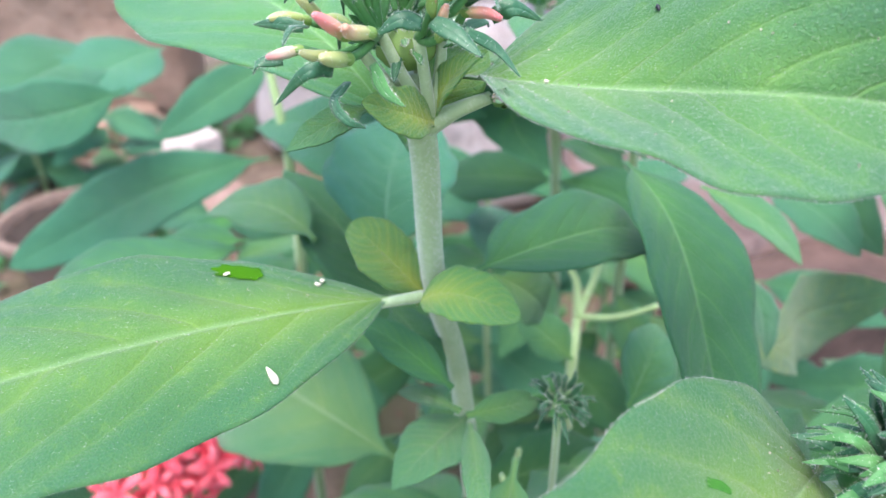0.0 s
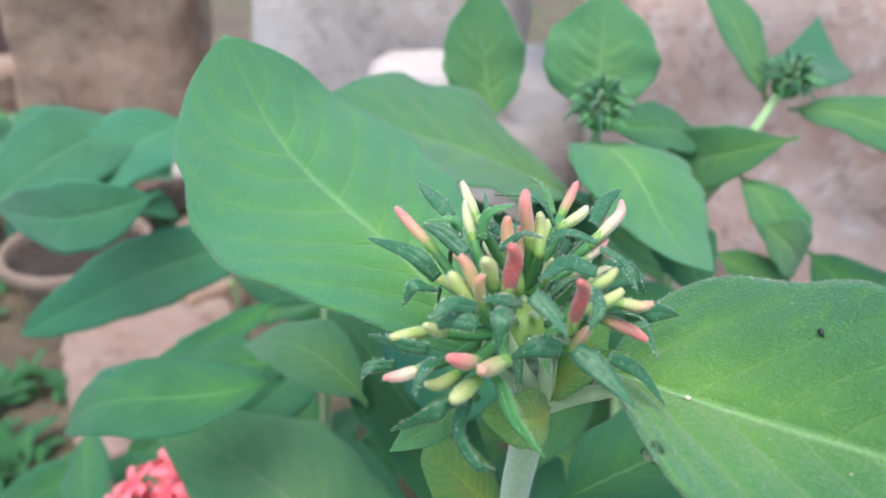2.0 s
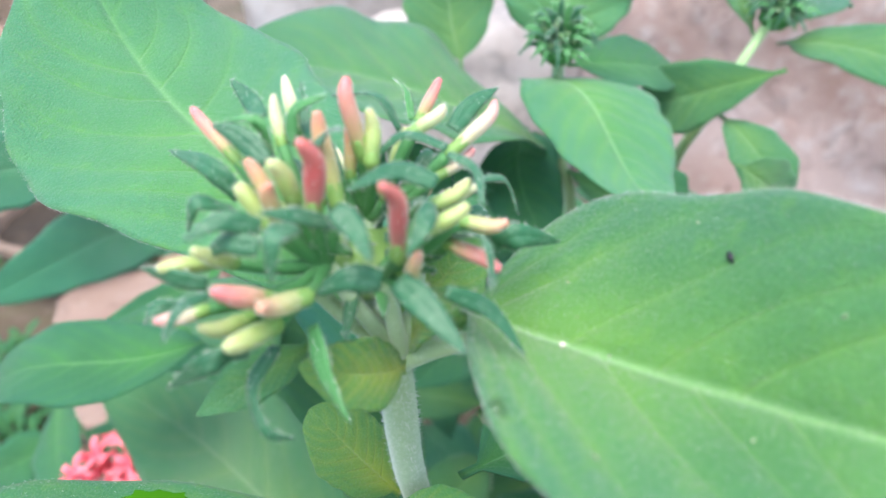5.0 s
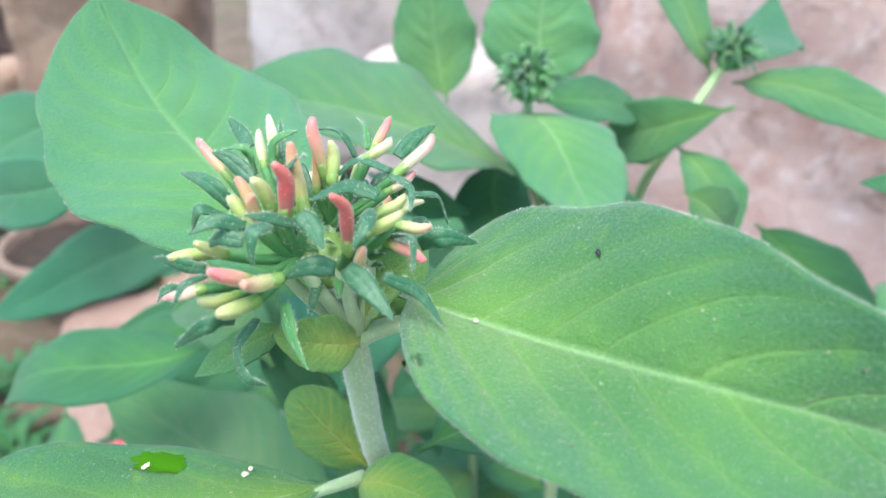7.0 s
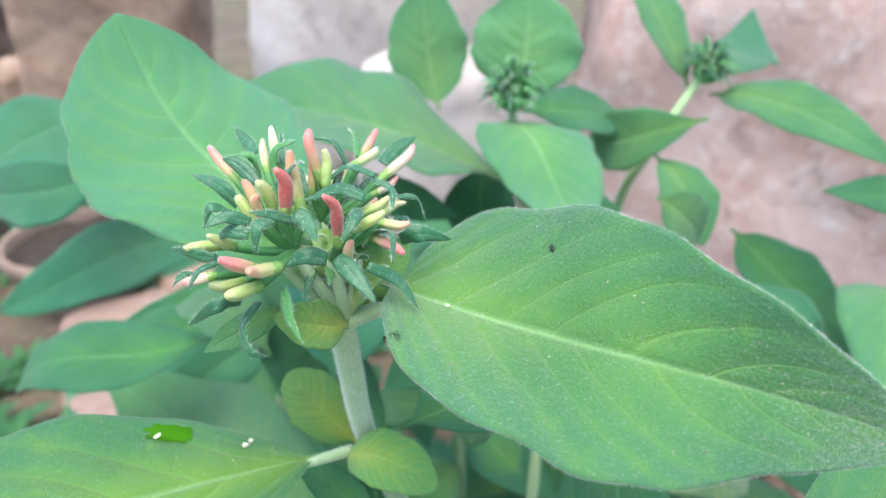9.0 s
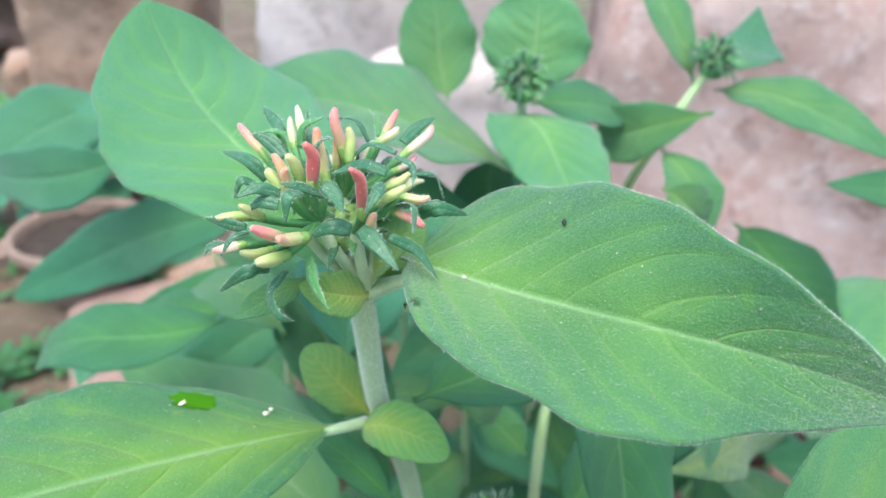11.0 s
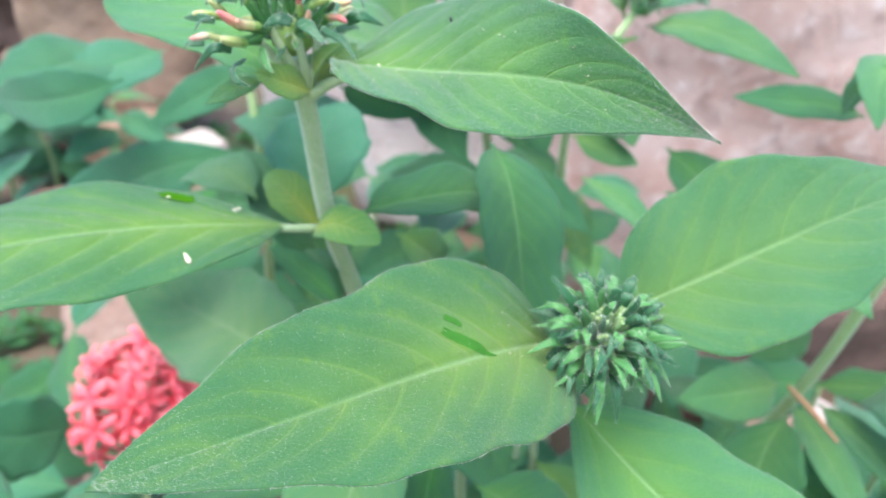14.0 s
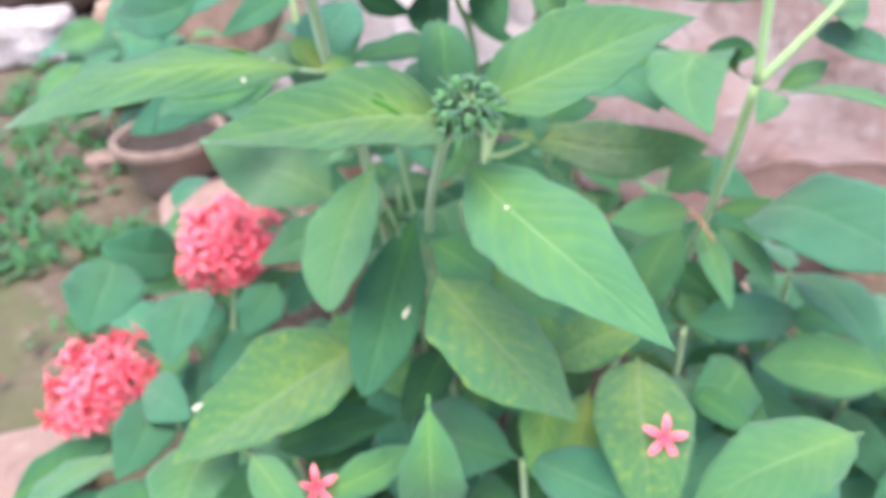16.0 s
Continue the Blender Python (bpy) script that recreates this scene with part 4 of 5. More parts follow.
bract(head_a, [(-0.0121, 0.1496, 0.6083), (-0.0112, 0.1505, 0.6128), (-0.0067, 0.1499, 0.6150)], 0.0011, bract_fresh)
bract(head_a, [(0.0017, 0.1576, 0.6072), (-0.0016, 0.1595, 0.6116), (-0.0094, 0.1650, 0.6095)], 0.0010)
bract(head_a, [(0.0025, 0.1661, 0.6053), (0.0012, 0.1721, 0.6079), (-0.0017, 0.1774, 0.6081)], 0.0008, bract_fresh)
bract(head_a, [(0.0090, 0.1605, 0.6064), (0.0121, 0.1663, 0.6083), (0.0157, 0.1704, 0.6092)], 0.0016)
bract(head_a, [(0.0086, 0.1531, 0.6068), (0.0026, 0.1533, 0.6085), (-0.0017, 0.1513, 0.6052)], 0.0013)
bract(head_a, [(0.0075, 0.1457, 0.6052), (0.0023, 0.1454, 0.6070), (-0.0030, 0.1396, 0.6069)], 0.0017)
bract(head_a, [(0.0071, 0.1415, 0.6045), (0.0065, 0.1361, 0.6044), (0.0048, 0.1336, 0.6017)], 0.0013)
bract(head_a, [(0.0087, 0.1508, 0.6069), (0.0125, 0.1487, 0.6056), (0.0134, 0.1406, 0.6045)], 0.0009)
bract(head_a, [(0.0128, 0.1547, 0.6012), (0.0169, 0.1565, 0.6002), (0.0190, 0.1540, 0.5957)], 0.0007)
bract(head_a, [(0.0090, 0.1445, 0.5981), (0.0138, 0.1376, 0.6018), (0.0148, 0.1296, 0.5999)], 0.0011)
bract(head_a, [(-0.0090, 0.1463, 0.6086), (-0.0055, 0.1448, 0.6124), (-0.0030, 0.1397, 0.6146)], 0.0010)
bract(head_a, [(0.0003, 0.1467, 0.5961), (0.0035, 0.1490, 0.5930), (0.0081, 0.1446, 0.5941)], 0.0010)
bract(head_a, [(-0.0080, 0.1489, 0.6097), (-0.0104, 0.1523, 0.6101), (-0.0117, 0.1572, 0.6142)], 0.0010)
fill_head(head_a, (-0.003, 0.152, 0.590), 0.0240, 5)
head_down(head_a)

low_growth(plant_a, [(0.02, 0.24, 0), (0.018, 0.225, 0.25), (0.0094, 0.1855, 0.40)], 5, 1)

# second plant with a shut head
stem(plant_b, [(0.07, 0.20, 0), (0.062, 0.19, 0.22), (0.055, 0.165, 0.40), (0.072, 0.118, 0.485), (0.086, 0.098, 0.516)],
     [0.0034, 0.0032, 0.0026, 0.0025, 0.0028], stem_young, 2500, "pale green stem with white down")
green_head(plant_b, (0.091, 0.096, 0.522), 0.0195, 130, 3, (0, -0.45, 1), (bract_green, bract_green, bract_fresh, bract_fresh))
leaf(plant_b, (0.0604, 0.2083, 0.5370), (0.0770, 0.1205, 0.4837), 0.362, 0.0165, 0.118, 0.268, -0.021, 0.65, 0.87, 0.102, 0.022, leaf_dark)
leaf_gl = leaf(plant_b, (0.0831, 0.1079, 0.5126), (-0.0128, 0.0249, 0.5359), -0.159, 0.0261, 0.055, 0.277, 0.005, 0.46, 0.91, -0.301, 0.012, leaf_deep, rows=120, cols=48, fringe=1600, felt=4000)
leaf(plant_b, (0.0935, 0.1085, 0.5199), (0.2027, 0.1464, 0.5534), 0.093, 0.0281, 0.032, 0.280, 0.008, 0.62, 1.23, 0.077, -0.022, leaf_fresh, rows=80, cols=40, fringe=700)
leaf_w4 = leaf(plant_b, (0.0838, 0.1162, 0.4883), (0.1858, 0.0028, 0.4580), -0.007, 0.0267, 0.031, 0.081, -0.023, 0.79, 1.15, 0.165, -0.023, leaf_fresh, rows=80, cols=40, fringe=700)
leaf(plant_b, (0.0903, 0.1856, 0.4736), (0.2696, 0.3383, 0.3934), -0.530, 0.0225, -0.063, 0.040, -0.021, 1.10, 0.74, -0.141, 0.050, leaf_mottled)
leaf_l7 = leaf(plant_b, (0.0455, 0.1708, 0.4195), (0.0321, 0.0476, 0.3679), 0.371, 0.0214, 0.023, 0.111, -0.009, 0.85, 0.72, 0.111, -0.034, leaf_dark)
leaf(plant_b, (0.0633, 0.1108, 0.4142), (0.1539, 0.0463, 0.3633), 0.735, 0.0403, 0.023, -0.052, -0.036, 0.83, 1.06, 0.149, 0.001, leaf_mottled)
leaf(plant_b, (0.0250, 0.1508, 0.4653), (0.0119, 0.0685, 0.4125), -0.147, 0.0218, 0.030, 0.308, -0.026, 0.79, 0.68, -0.028, -0.013, leaf_pale)
leaf_l6 = leaf(plant_b, (0.0134, 0.1129, 0.3500), (-0.0838, 0.0205, 0.3284), -0.383, 0.0390, 0.042, 0.298, 0.039, 0.54, 1.00, -0.030, 0.001, leaf_mottled)
leaf(plant_b, (0.0716, 0.0428, 0.3799), (0.0764, 0.0188, 0.2955), 0.228, 0.0188, 0.167, 0.145, -0.032, 0.95, 0.83, -0.035, 0.023, leaf_fresh)
leaf(plant_b, (0.0947, 0.1650, 0.4557), (0.1393, 0.1869, 0.4266), -0.108, 0.0151, 0.101, 0.101, -0.009, 0.75, 0.94, -0.009, -0.004, leaf_dark)
leaf(plant_b, (0.0427, 0.2122, 0.3946), (0.0694, 0.1437, 0.3992), 0.214, 0.0283, 0.158, 0.182, 0.132, 0.75, 0.93, 0.039, 0.006, leaf_fresh)
leaf(plant_b, (0.0943, 0.1467, 0.3935), (0.1429, 0.1157, 0.3798), -0.112, 0.0157, 0.099, 0.099, -0.008, 0.76, 0.94, -0.001, 0.000, leaf_fresh)
leaf(plant_b, (0.0609, 0.1332, 0.4201), (0.0999, 0.1257, 0.3962), -0.053, 0.0175, 0.107, 0.109, 0.021, 0.77, 0.93, -0.003, -0.003, leaf_fresh)
# a spent head on a thin side stem, and other thin stems in the tangle below
stem(plant_b, [(0.058, 0.185, 0.24), (0.046, 0.188, 0.36), (0.0382, 0.1605, 0.4726)], [0.0016, 0.0014, 0.0012], stem_young, name="side_stem")
green_head(plant_b, (0.0382, 0.1605, 0.4786), 0.0105, 34, 17, (0, -0.3, 1), (bract_green, bract_green, bract_fresh))
for top, foot in (((0.022, 0.165, 0.440), (0.040, 0.190, 0.26)), ((0.036, 0.150, 0.415), (0.052, 0.185, 0.25)), ((0.030, 0.185, 0.430), (0.010, 0.215, 0.27)), ((0.078, 0.150, 0.440), (0.066, 0.185, 0.28))):
    middle = tuple(0.5 * (p + q) + 0.006 for p, q in zip(top, foot))
    stem(plant_b, [foot, middle, top], [0.0019, 0.0016, 0.0011], stem_young, name="side_stem")
low_growth(plant_b, [(0.07, 0.20, 0), (0.062, 0.19, 0.22), (0.056, 0.168, 0.34)], 5, 2)

stem(plant_c, [(0.235, 0.33, 0), (0.245, 0.32, 0.2), (0.262, 0.268, 0.375), (0.268, 0.245, 0.483)], [0.0043, 0.004, 0.0038, 0.0036], stem_young, 1200, "pale green stem")
stem(plant_c, [(0.268, 0.245, 0.483), (0.263, 0.25, 0.57), (0.255, 0.258, 0.66)], [0.0032, 0.003, 0.0026], stem_young, name="side_stem")
stem(plant_c, [(0.268, 0.245, 0.483), (0.305, 0.25, 0.53), (0.36, 0.26, 0.60)], [0.0032, 0.003, 0.0026], stem_young, name="side_stem")
leaf(plant_c, (0.2499, 0.2752, 0.3649), (0.1815, 0.2553, 0.3654), 0.139, 0.0177, 0.109, 0.108, 0.027, 0.74, 0.98, 0.003, 0.001, leaf_fresh, rows=30, cols=16)
leaf(plant_c, (0.2626, 0.2625, 0.3755), (0.3182, 0.2550, 0.3834), -0.158, 0.0094, 0.093, 0.096, -0.017, 0.75, 0.95, -0.001, 0.001, leaf_fresh, rows=30, cols=16)
leaf(plant_c, (0.2567, 0.2693, 0.3550), (0.2634, 0.1744, 0.3445), -0.064, 0.0112, 0.076, 0.090, -0.009, 0.73, 0.97, 0.015, -0.002, leaf_fresh, rows=30, cols=16)
leaf(plant_c, (0.2697, 0.2646, 0.3595), (0.2976, 0.1990, 0.3460), 0.110, 0.0120, 0.093, 0.096, 0.001, 0.75, 0.95, 0.005, -0.006, leaf_fresh, rows=30, cols=16)
leaf(plant_c, (0.2850, 0.2619, 0.3636), (0.3485, 0.1348, 0.4164), 0.020, 0.0388, 0.094, 0.081, 0.071, 0.76, 0.82, -0.143, 0.046, leaf_bluish, rows=30, cols=16)
leaf(plant_c, (0.2873, 0.3384, 0.4530), (0.2328, 0.1970, 0.4670), -0.412, 0.0287, 0.182, 0.157, -0.200, 0.77, 0.94, -0.093, 0.044, leaf_fresh, rows=30, cols=16)
leaf(plant_c, (0.2848, 0.3075, 0.4829), (0.2510, 0.3296, 0.4810), 0.230, 0.0109, 0.090, 0.090, 0.019, 0.75, 0.95, -0.003, -0.001, leaf_dark, rows=30, cols=16)
leaf(plant_c, (0.2833, 0.2517, 0.4759), (0.3189, 0.2705, 0.4903), -0.158, 0.0087, 0.097, 0.098, -0.017, 0.75, 0.95, -0.000, -0.000, leaf_fresh, rows=30, cols=16)
leaf(plant_c, (0.2786, 0.2416, 0.4787), (0.2577, 0.1958, 0.4753), 0.084, 0.0098, 0.124, 0.116, 0.021, 0.74, 0.97, 0.022, 0.003, leaf_fresh, rows=30, cols=16)
leaf(plant_c, (0.2816, 0.2363, 0.4776), (0.3201, 0.1359, 0.5025), -0.000, 0.0063, 0.100, 0.100, 0.000, 0.75, 0.95, 0.000, 0.000, leaf_fresh, rows=30, cols=16)
leaf(plant_c, (0.3134, 0.2992, 0.5076), (0.3436, 0.2223, 0.5022), -0.144, 0.0130, 0.070, 0.083, -0.034, 0.75, 0.95, -0.004, 0.003, leaf_bluish, rows=30, cols=16)
leaf(plant_c, (0.3183, 0.3035, 0.5227), (0.3165, 0.2372, 0.5203), -0.000, 0.0149, 0.100, 0.100, 0.000, 0.75, 0.95, 0.000, 0.000, leaf_fresh, rows=30, cols=16)
leaf(plant_c, (0.2640, 0.2951, 0.4024), (0.2275, 0.2746, 0.3832), 0.099, 0.0160, 0.104, 0.106, -0.023, 0.76, 0.94, 0.005, 0.002, leaf_fresh, rows=30, cols=16)
leaf(plant_c, (0.2382, 0.2378, 0.3731), (0.2063, 0.1711, 0.3235), -0.538, 0.0228, 0.141, 0.118, -0.070, 0.75, 0.95, -0.003, 0.002, leaf_dark, rows=30, cols=16)
leaf(plant_c, (0.2441, 0.2445, 0.3057), (0.2668, 0.2000, 0.2905), -0.000, 0.0123, 0.100, 0.100, 0.000, 0.75, 0.95, 0.000, 0.000, leaf_fresh, rows=30, cols=16)
leaf(plant_c, (0.2994, 0.3359, 0.5462), (0.2523, 0.2721, 0.5288), -0.330, 0.0142, 0.160, 0.137, -0.116, 0.76, 0.95, -0.001, -0.000, leaf_fresh, rows=30, cols=16)
leaf(plant_c, (0.2736, 0.3011, 0.5541), (0.2642, 0.3279, 0.5192), 0.075, 0.0097, 0.160, 0.145, -0.050, 0.76, 0.94, 0.013, 0.006, leaf_fresh, rows=30, cols=16)
leaf(plant_c, (0.2872, 0.3454, 0.5131), (0.2043, 0.3381, 0.5250), 0.064, 0.0116, 0.068, 0.109, 0.003, 0.75, 0.94, 0.023, 0.015, leaf_dark, rows=30, cols=16)
low_growth(plant_c, [(0.22, 0.33, 0), (0.225, 0.32, 0.2), (0.24, 0.285, 0.31)], 4, 3)

stem(plant_d, [(0.08, 0.42, 0), (0.078, 0.40, 0.25), (0.065, 0.372, 0.46), (0.052, 0.357, 0.515), (0.047, 0.350, 0.56)], [0.004, 0.0036, 0.003, 0.0026, 0.0024])
green_head(plant_d, (0.047, 0.347, 0.567), 0.017, 60, 5, (0, -0.3, 1), (bract_green, bract_green, bract_fresh, bract_fresh))
leaf(plant_d, (0.0049, 0.4455, 0.5246), (-0.0073, 0.4763, 0.6018), -0.150, 0.0264, -0.024, 0.017, 0.036, 0.76, 0.99, -0.014, -0.012, leaf_pale)
leaf(plant_d, (0.0552, 0.3933, 0.5465), (0.0571, 0.4207, 0.6078), -0.117, 0.0315, 0.028, 0.064, 0.015, 0.71, 0.95, 0.014, -0.001, leaf_pale)
leaf(plant_d, (0.0438, 0.3464, 0.5525), (0.0762, 0.2559, 0.5385), 0.314, 0.0285, 0.015, 0.038, 0.021, 0.40, 0.95, -0.081, 0.051, leaf_fresh)
leaf(plant_d, (0.0520, 0.3551, 0.5551), (0.1183, 0.4052, 0.5353), 0.015, 0.0163, 0.048, 0.099, -0.002, 0.75, 0.95, -0.000, -0.000, leaf_dark)
leaf(plant_d, (0.0378, 0.3688, 0.5205), (0.0514, 0.2965, 0.4924), -0.194, 0.0188, 0.074, 0.125, -0.126, 0.65, 1.11, -0.084, 0.012, leaf_dark)
leaf(plant_d, (0.0564, 0.3596, 0.5036), (0.1071, 0.3750, 0.4678), -0.096, 0.0070, 0.028, 0.091, -0.038, 0.75, 0.95, 0.001, -0.003, leaf_dark)
leaf(plant_d, (0.0523, 0.3465, 0.5153), (-0.0876, 0.3139, 0.5671), -0.603, 0.0537, 0.065, 0.171, -0.029, 0.87, 0.88, 0.278, -0.006, leaf_fresh)
leaf(plant_d, (0.0202, 0.2107, 0.4917), (0.0410, 0.2239, 0.4635), -0.144, 0.0111, 0.130, 0.131, 0.044, 0.76, 0.94, -0.007, -0.002, leaf_fresh)
leaf(plant_d, (0.0538, 0.2209, 0.4430), (0.0316, 0.2316, 0.4576), -0.030, 0.0095, 0.059, 0.111, -0.029, 0.75, 0.95, 0.000, -0.001, leaf_fresh)
leaf(plant_d, (0.1104, 0.2672, 0.4992), (0.1434, 0.2350, 0.4799), 0.202, 0.0089, 0.111, 0.106, 0.012, 0.77, 0.93, -0.021, -0.015, leaf_fresh)
leaf(plant_d, (0.0710, 0.3256, 0.5298), (0.0935, 0.2951, 0.4998), 0.050, 0.0151, 0.107, 0.107, 0.023, 0.76, 0.94, -0.002, -0.001, leaf_dark)
leaf(plant_d, (0.1145, 0.3468, 0.4951), (0.1558, 0.3356, 0.4808), -0.291, 0.0091, 0.091, 0.094, -0.027, 0.75, 0.95, 0.001, 0.000, leaf_fresh)
leaf(plant_d, (0.1131, 0.3050, 0.5335), (0.1394, 0.3133, 0.5062), -0.271, 0.0130, 0.125, 0.129, 0.030, 0.76, 0.94, -0.011, -0.005, leaf_fresh)
leaf(plant_d, (-0.0294, 0.3435, 0.5208), (0.0217, 0.3196, 0.5119), -0.369, 0.0099, 0.089, 0.094, -0.043, 0.75, 0.95, -0.002, 0.000, leaf_dark)
stem(plant_d, [(0.0853, 0.3366, 0.0000), (0.0733, 0.3066, 0.3319), (0.0773, 0.3259, 0.3859)], [0.0034, 0.0030, 0.0026], stem_young, label="pale green forked stem", name="side_stem")
stem(plant_d, [(0.0773, 0.3259, 0.3859), (0.0762, 0.3343, 0.4043), (0.0690, 0.3366, 0.4167)], [0.0026, 0.0022, 0.0018], stem_young, name="side_stem")
stem(plant_d, [(0.0773, 0.3259, 0.3859), (0.0872, 0.3377, 0.4041), (0.0912, 0.3435, 0.4162)], [0.0026, 0.0022, 0.0018], stem_young, name="side_stem")
stem(plant_d, [(0.0773, 0.3259, 0.3859), (0.0967, 0.3157, 0.3931), (0.1160, 0.3055, 0.4082)], [0.0020, 0.0017, 0.0014], stem_young, name="side_stem")
low_growth(plant_d, [(0.08, 0.42, 0), (0.078, 0.40, 0.25), (0.066, 0.375, 0.45)], 6, 4)

stem(plant_e, [(0.15, 0.48, 0), (0.135, 0.45, 0.3), (0.118, 0.40, 0.47), (0.131, 0.39, 0.525), (0.158, 0.415, 0.56)], [0.004, 0.0036, 0.003, 0.0025, 0.0024], stem_young)
green_head(plant_e, (0.161, 0.414, 0.565), 0.017, 60, 7, (0, -0.3, 1), (bract_green, bract_green, bract_fresh, bract_fresh))
leaf(plant_e, (0.1600, 0.4100, 0.5585), (0.2172, 0.5168, 0.5813), 0.265, 0.0250, -0.072, 0.024, -0.043, 0.67, 1.06, -0.021, 0.053, leaf_bluish, rows=30, cols=16)
leaf(plant_e, (0.1664, 0.4192, 0.5479), (0.2412, 0.3415, 0.5364), -0.102, 0.0157, 0.110, 0.105, 0.018, 0.66, 0.95, 0.042, 0.012, leaf_fresh, rows=30, cols=16)
leaf(plant_e, (0.1518, 0.4142, 0.5525), (0.1134, 0.4629, 0.6183), -0.196, 0.0145, 0.067, 0.110, 0.014, 0.76, 0.94, 0.008, 0.000, leaf_fresh, rows=30, cols=16)
leaf(plant_e, (0.1492, 0.3635, 0.5518), (0.0967, 0.3982, 0.5194), 0.514, 0.0168, 0.137, 0.134, 0.016, 1.02, 0.61, 0.097, -0.005, leaf_fresh, rows=30, cols=16)
leaf(plant_e, (0.1273, 0.3705, 0.5278), (0.1498, 0.3319, 0.4935), 0.003, 0.0143, 0.127, 0.121, 0.048, 0.82, 0.83, -0.100, -0.007, leaf_fresh, rows=30, cols=16)
leaf(plant_e, (0.1891, 0.3965, 0.4712), (0.2478, 0.3341, 0.4217), -0.064, 0.0228, 0.089, 0.089, -0.014, 0.74, 0.95, 0.006, -0.008, leaf_dark, rows=30, cols=16)
leaf(plant_e, (0.1819, 0.3559, 0.4546), (0.2206, 0.3141, 0.4342), -0.031, 0.0166, 0.127, 0.127, 0.039, 0.78, 0.89, -0.025, -0.012, leaf_bluish, rows=30, cols=16)
low_growth(plant_e, [(0.15, 0.48, 0), (0.135, 0.45, 0.3), (0.12, 0.41, 0.43)], 5, 5)

stem(plant_f, [(-0.12, 0.40, 0), (-0.11, 0.39, 0.25), (-0.09, 0.36, 0.44), (-0.10, 0.38, 0.54)], [0.0045, 0.004, 0.0032, 0.0022], stem_young)
leaf(plant_f, (-0.1362, 0.4718, 0.4254), (-0.3368, 0.4285, 0.3543), 0.492, 0.0280, -0.011, 0.072, -0.050, 0.72, 0.69, 0.010, 0.070, leaf_bluish, rows=30, cols=16)
leaf(plant_f, (-0.2408, 0.4788, 0.5023), (-0.3021, 0.3900, 0.4750), 0.10, 0.0330, 0.10, 0.10, -0.02, 0.62, 1.03, -0.1, 0.0, leaf_bluish, rows=30, cols=16)
leaf(plant_f, (-0.2036, 0.4888, 0.5038), (-0.2583, 0.4145, 0.4598), 0.001, 0.0334, 0.128, 0.120, -0.090, 0.62, 1.03, -0.164, -0.035, leaf_bluish, rows=30, cols=16)
leaf(plant_f, (-0.0881, 0.2632, 0.4734), (-0.1954, 0.2661, 0.4303), -0.338, 0.0191, 0.104, 0.099, 0.017, 0.73, 0.95, -0.002, -0.062, leaf_dark, rows=30, cols=16)
leaf(plant_f, (-0.0949, 0.2865, 0.4622), (-0.1619, 0.2875, 0.4360), -0.285, 0.0157, 0.087, 0.091, -0.004, 0.71, 0.97, -0.019, 0.012, leaf_dark, rows=30, cols=16)
leaf(plant_f, (-0.0446, 0.2184, 0.5021), (-0.1035, 0.2656, 0.4875), -0.257, 0.0137, 0.082, 0.119, -0.091, 0.72, 0.97, -0.022, -0.006, leaf_fresh, rows=30, cols=16)
leaf(plant_f, (0.0011, 0.1852, 0.4655), (-0.0703, 0.2794, 0.5024), -0.390, 0.0195, 0.067, 0.108, -0.009, 0.76, 0.94, -0.027, 0.008, leaf_dark, rows=30, cols=16)
leaf(plant_f, (-0.0258, 0.3081, 0.4748), (-0.1096, 0.3702, 0.4871), -0.065, 0.0284, 0.077, 0.125, -0.155, 0.65, 1.04, -0.045, 0.001, leaf_bluish, rows=30, cols=16)
leaf(plant_f, (-0.1101, 0.4231, 0.5100), (-0.1729, 0.3768, 0.4770), 0.462, 0.0146, 0.045, 0.097, -0.006, 0.68, 1.03, -0.038, -0.006, leaf_bluish, rows=30, cols=16)
leaf(plant_f, (-0.1198, 0.3665, 0.4402), (-0.1799, 0.3310, 0.4228), 0.188, 0.0083, 0.030, 0.092, 0.054, 0.75, 0.95, 0.002, 0.003, leaf_dark, rows=30, cols=16)
leaf(plant_f, (-0.0168, 0.1985, 0.4075), (-0.1815, 0.3107, 0.4047), -0.012, 0.0361, -0.050, 0.040, -0.019, 0.67, 0.89, -0.020, 0.053, leaf_pale, rows=30, cols=16)
leaf(plant_f, (-0.1624, 0.3396, 0.5210), (-0.2553, 0.3480, 0.5055), 0.690, 0.0186, 0.097, 0.098, 0.079, 0.77, 0.94, -0.001, -0.001, leaf_bluish, rows=30, cols=16)
leaf(plant_f, (-0.0166, 0.2001, 0.5070), (-0.0092, 0.2603, 0.5367), 0.004, 0.0233, 0.068, 0.123, 0.052, 0.72, 0.97, 0.009, 0.005, leaf_bluish, rows=30, cols=16)
low_growth(plant_f, [(-0.12, 0.40, 0), (-0.11, 0.39, 0.25), (-0.095, 0.37, 0.40)], 4, 6, materials=(leaf_dark, leaf_bluish))

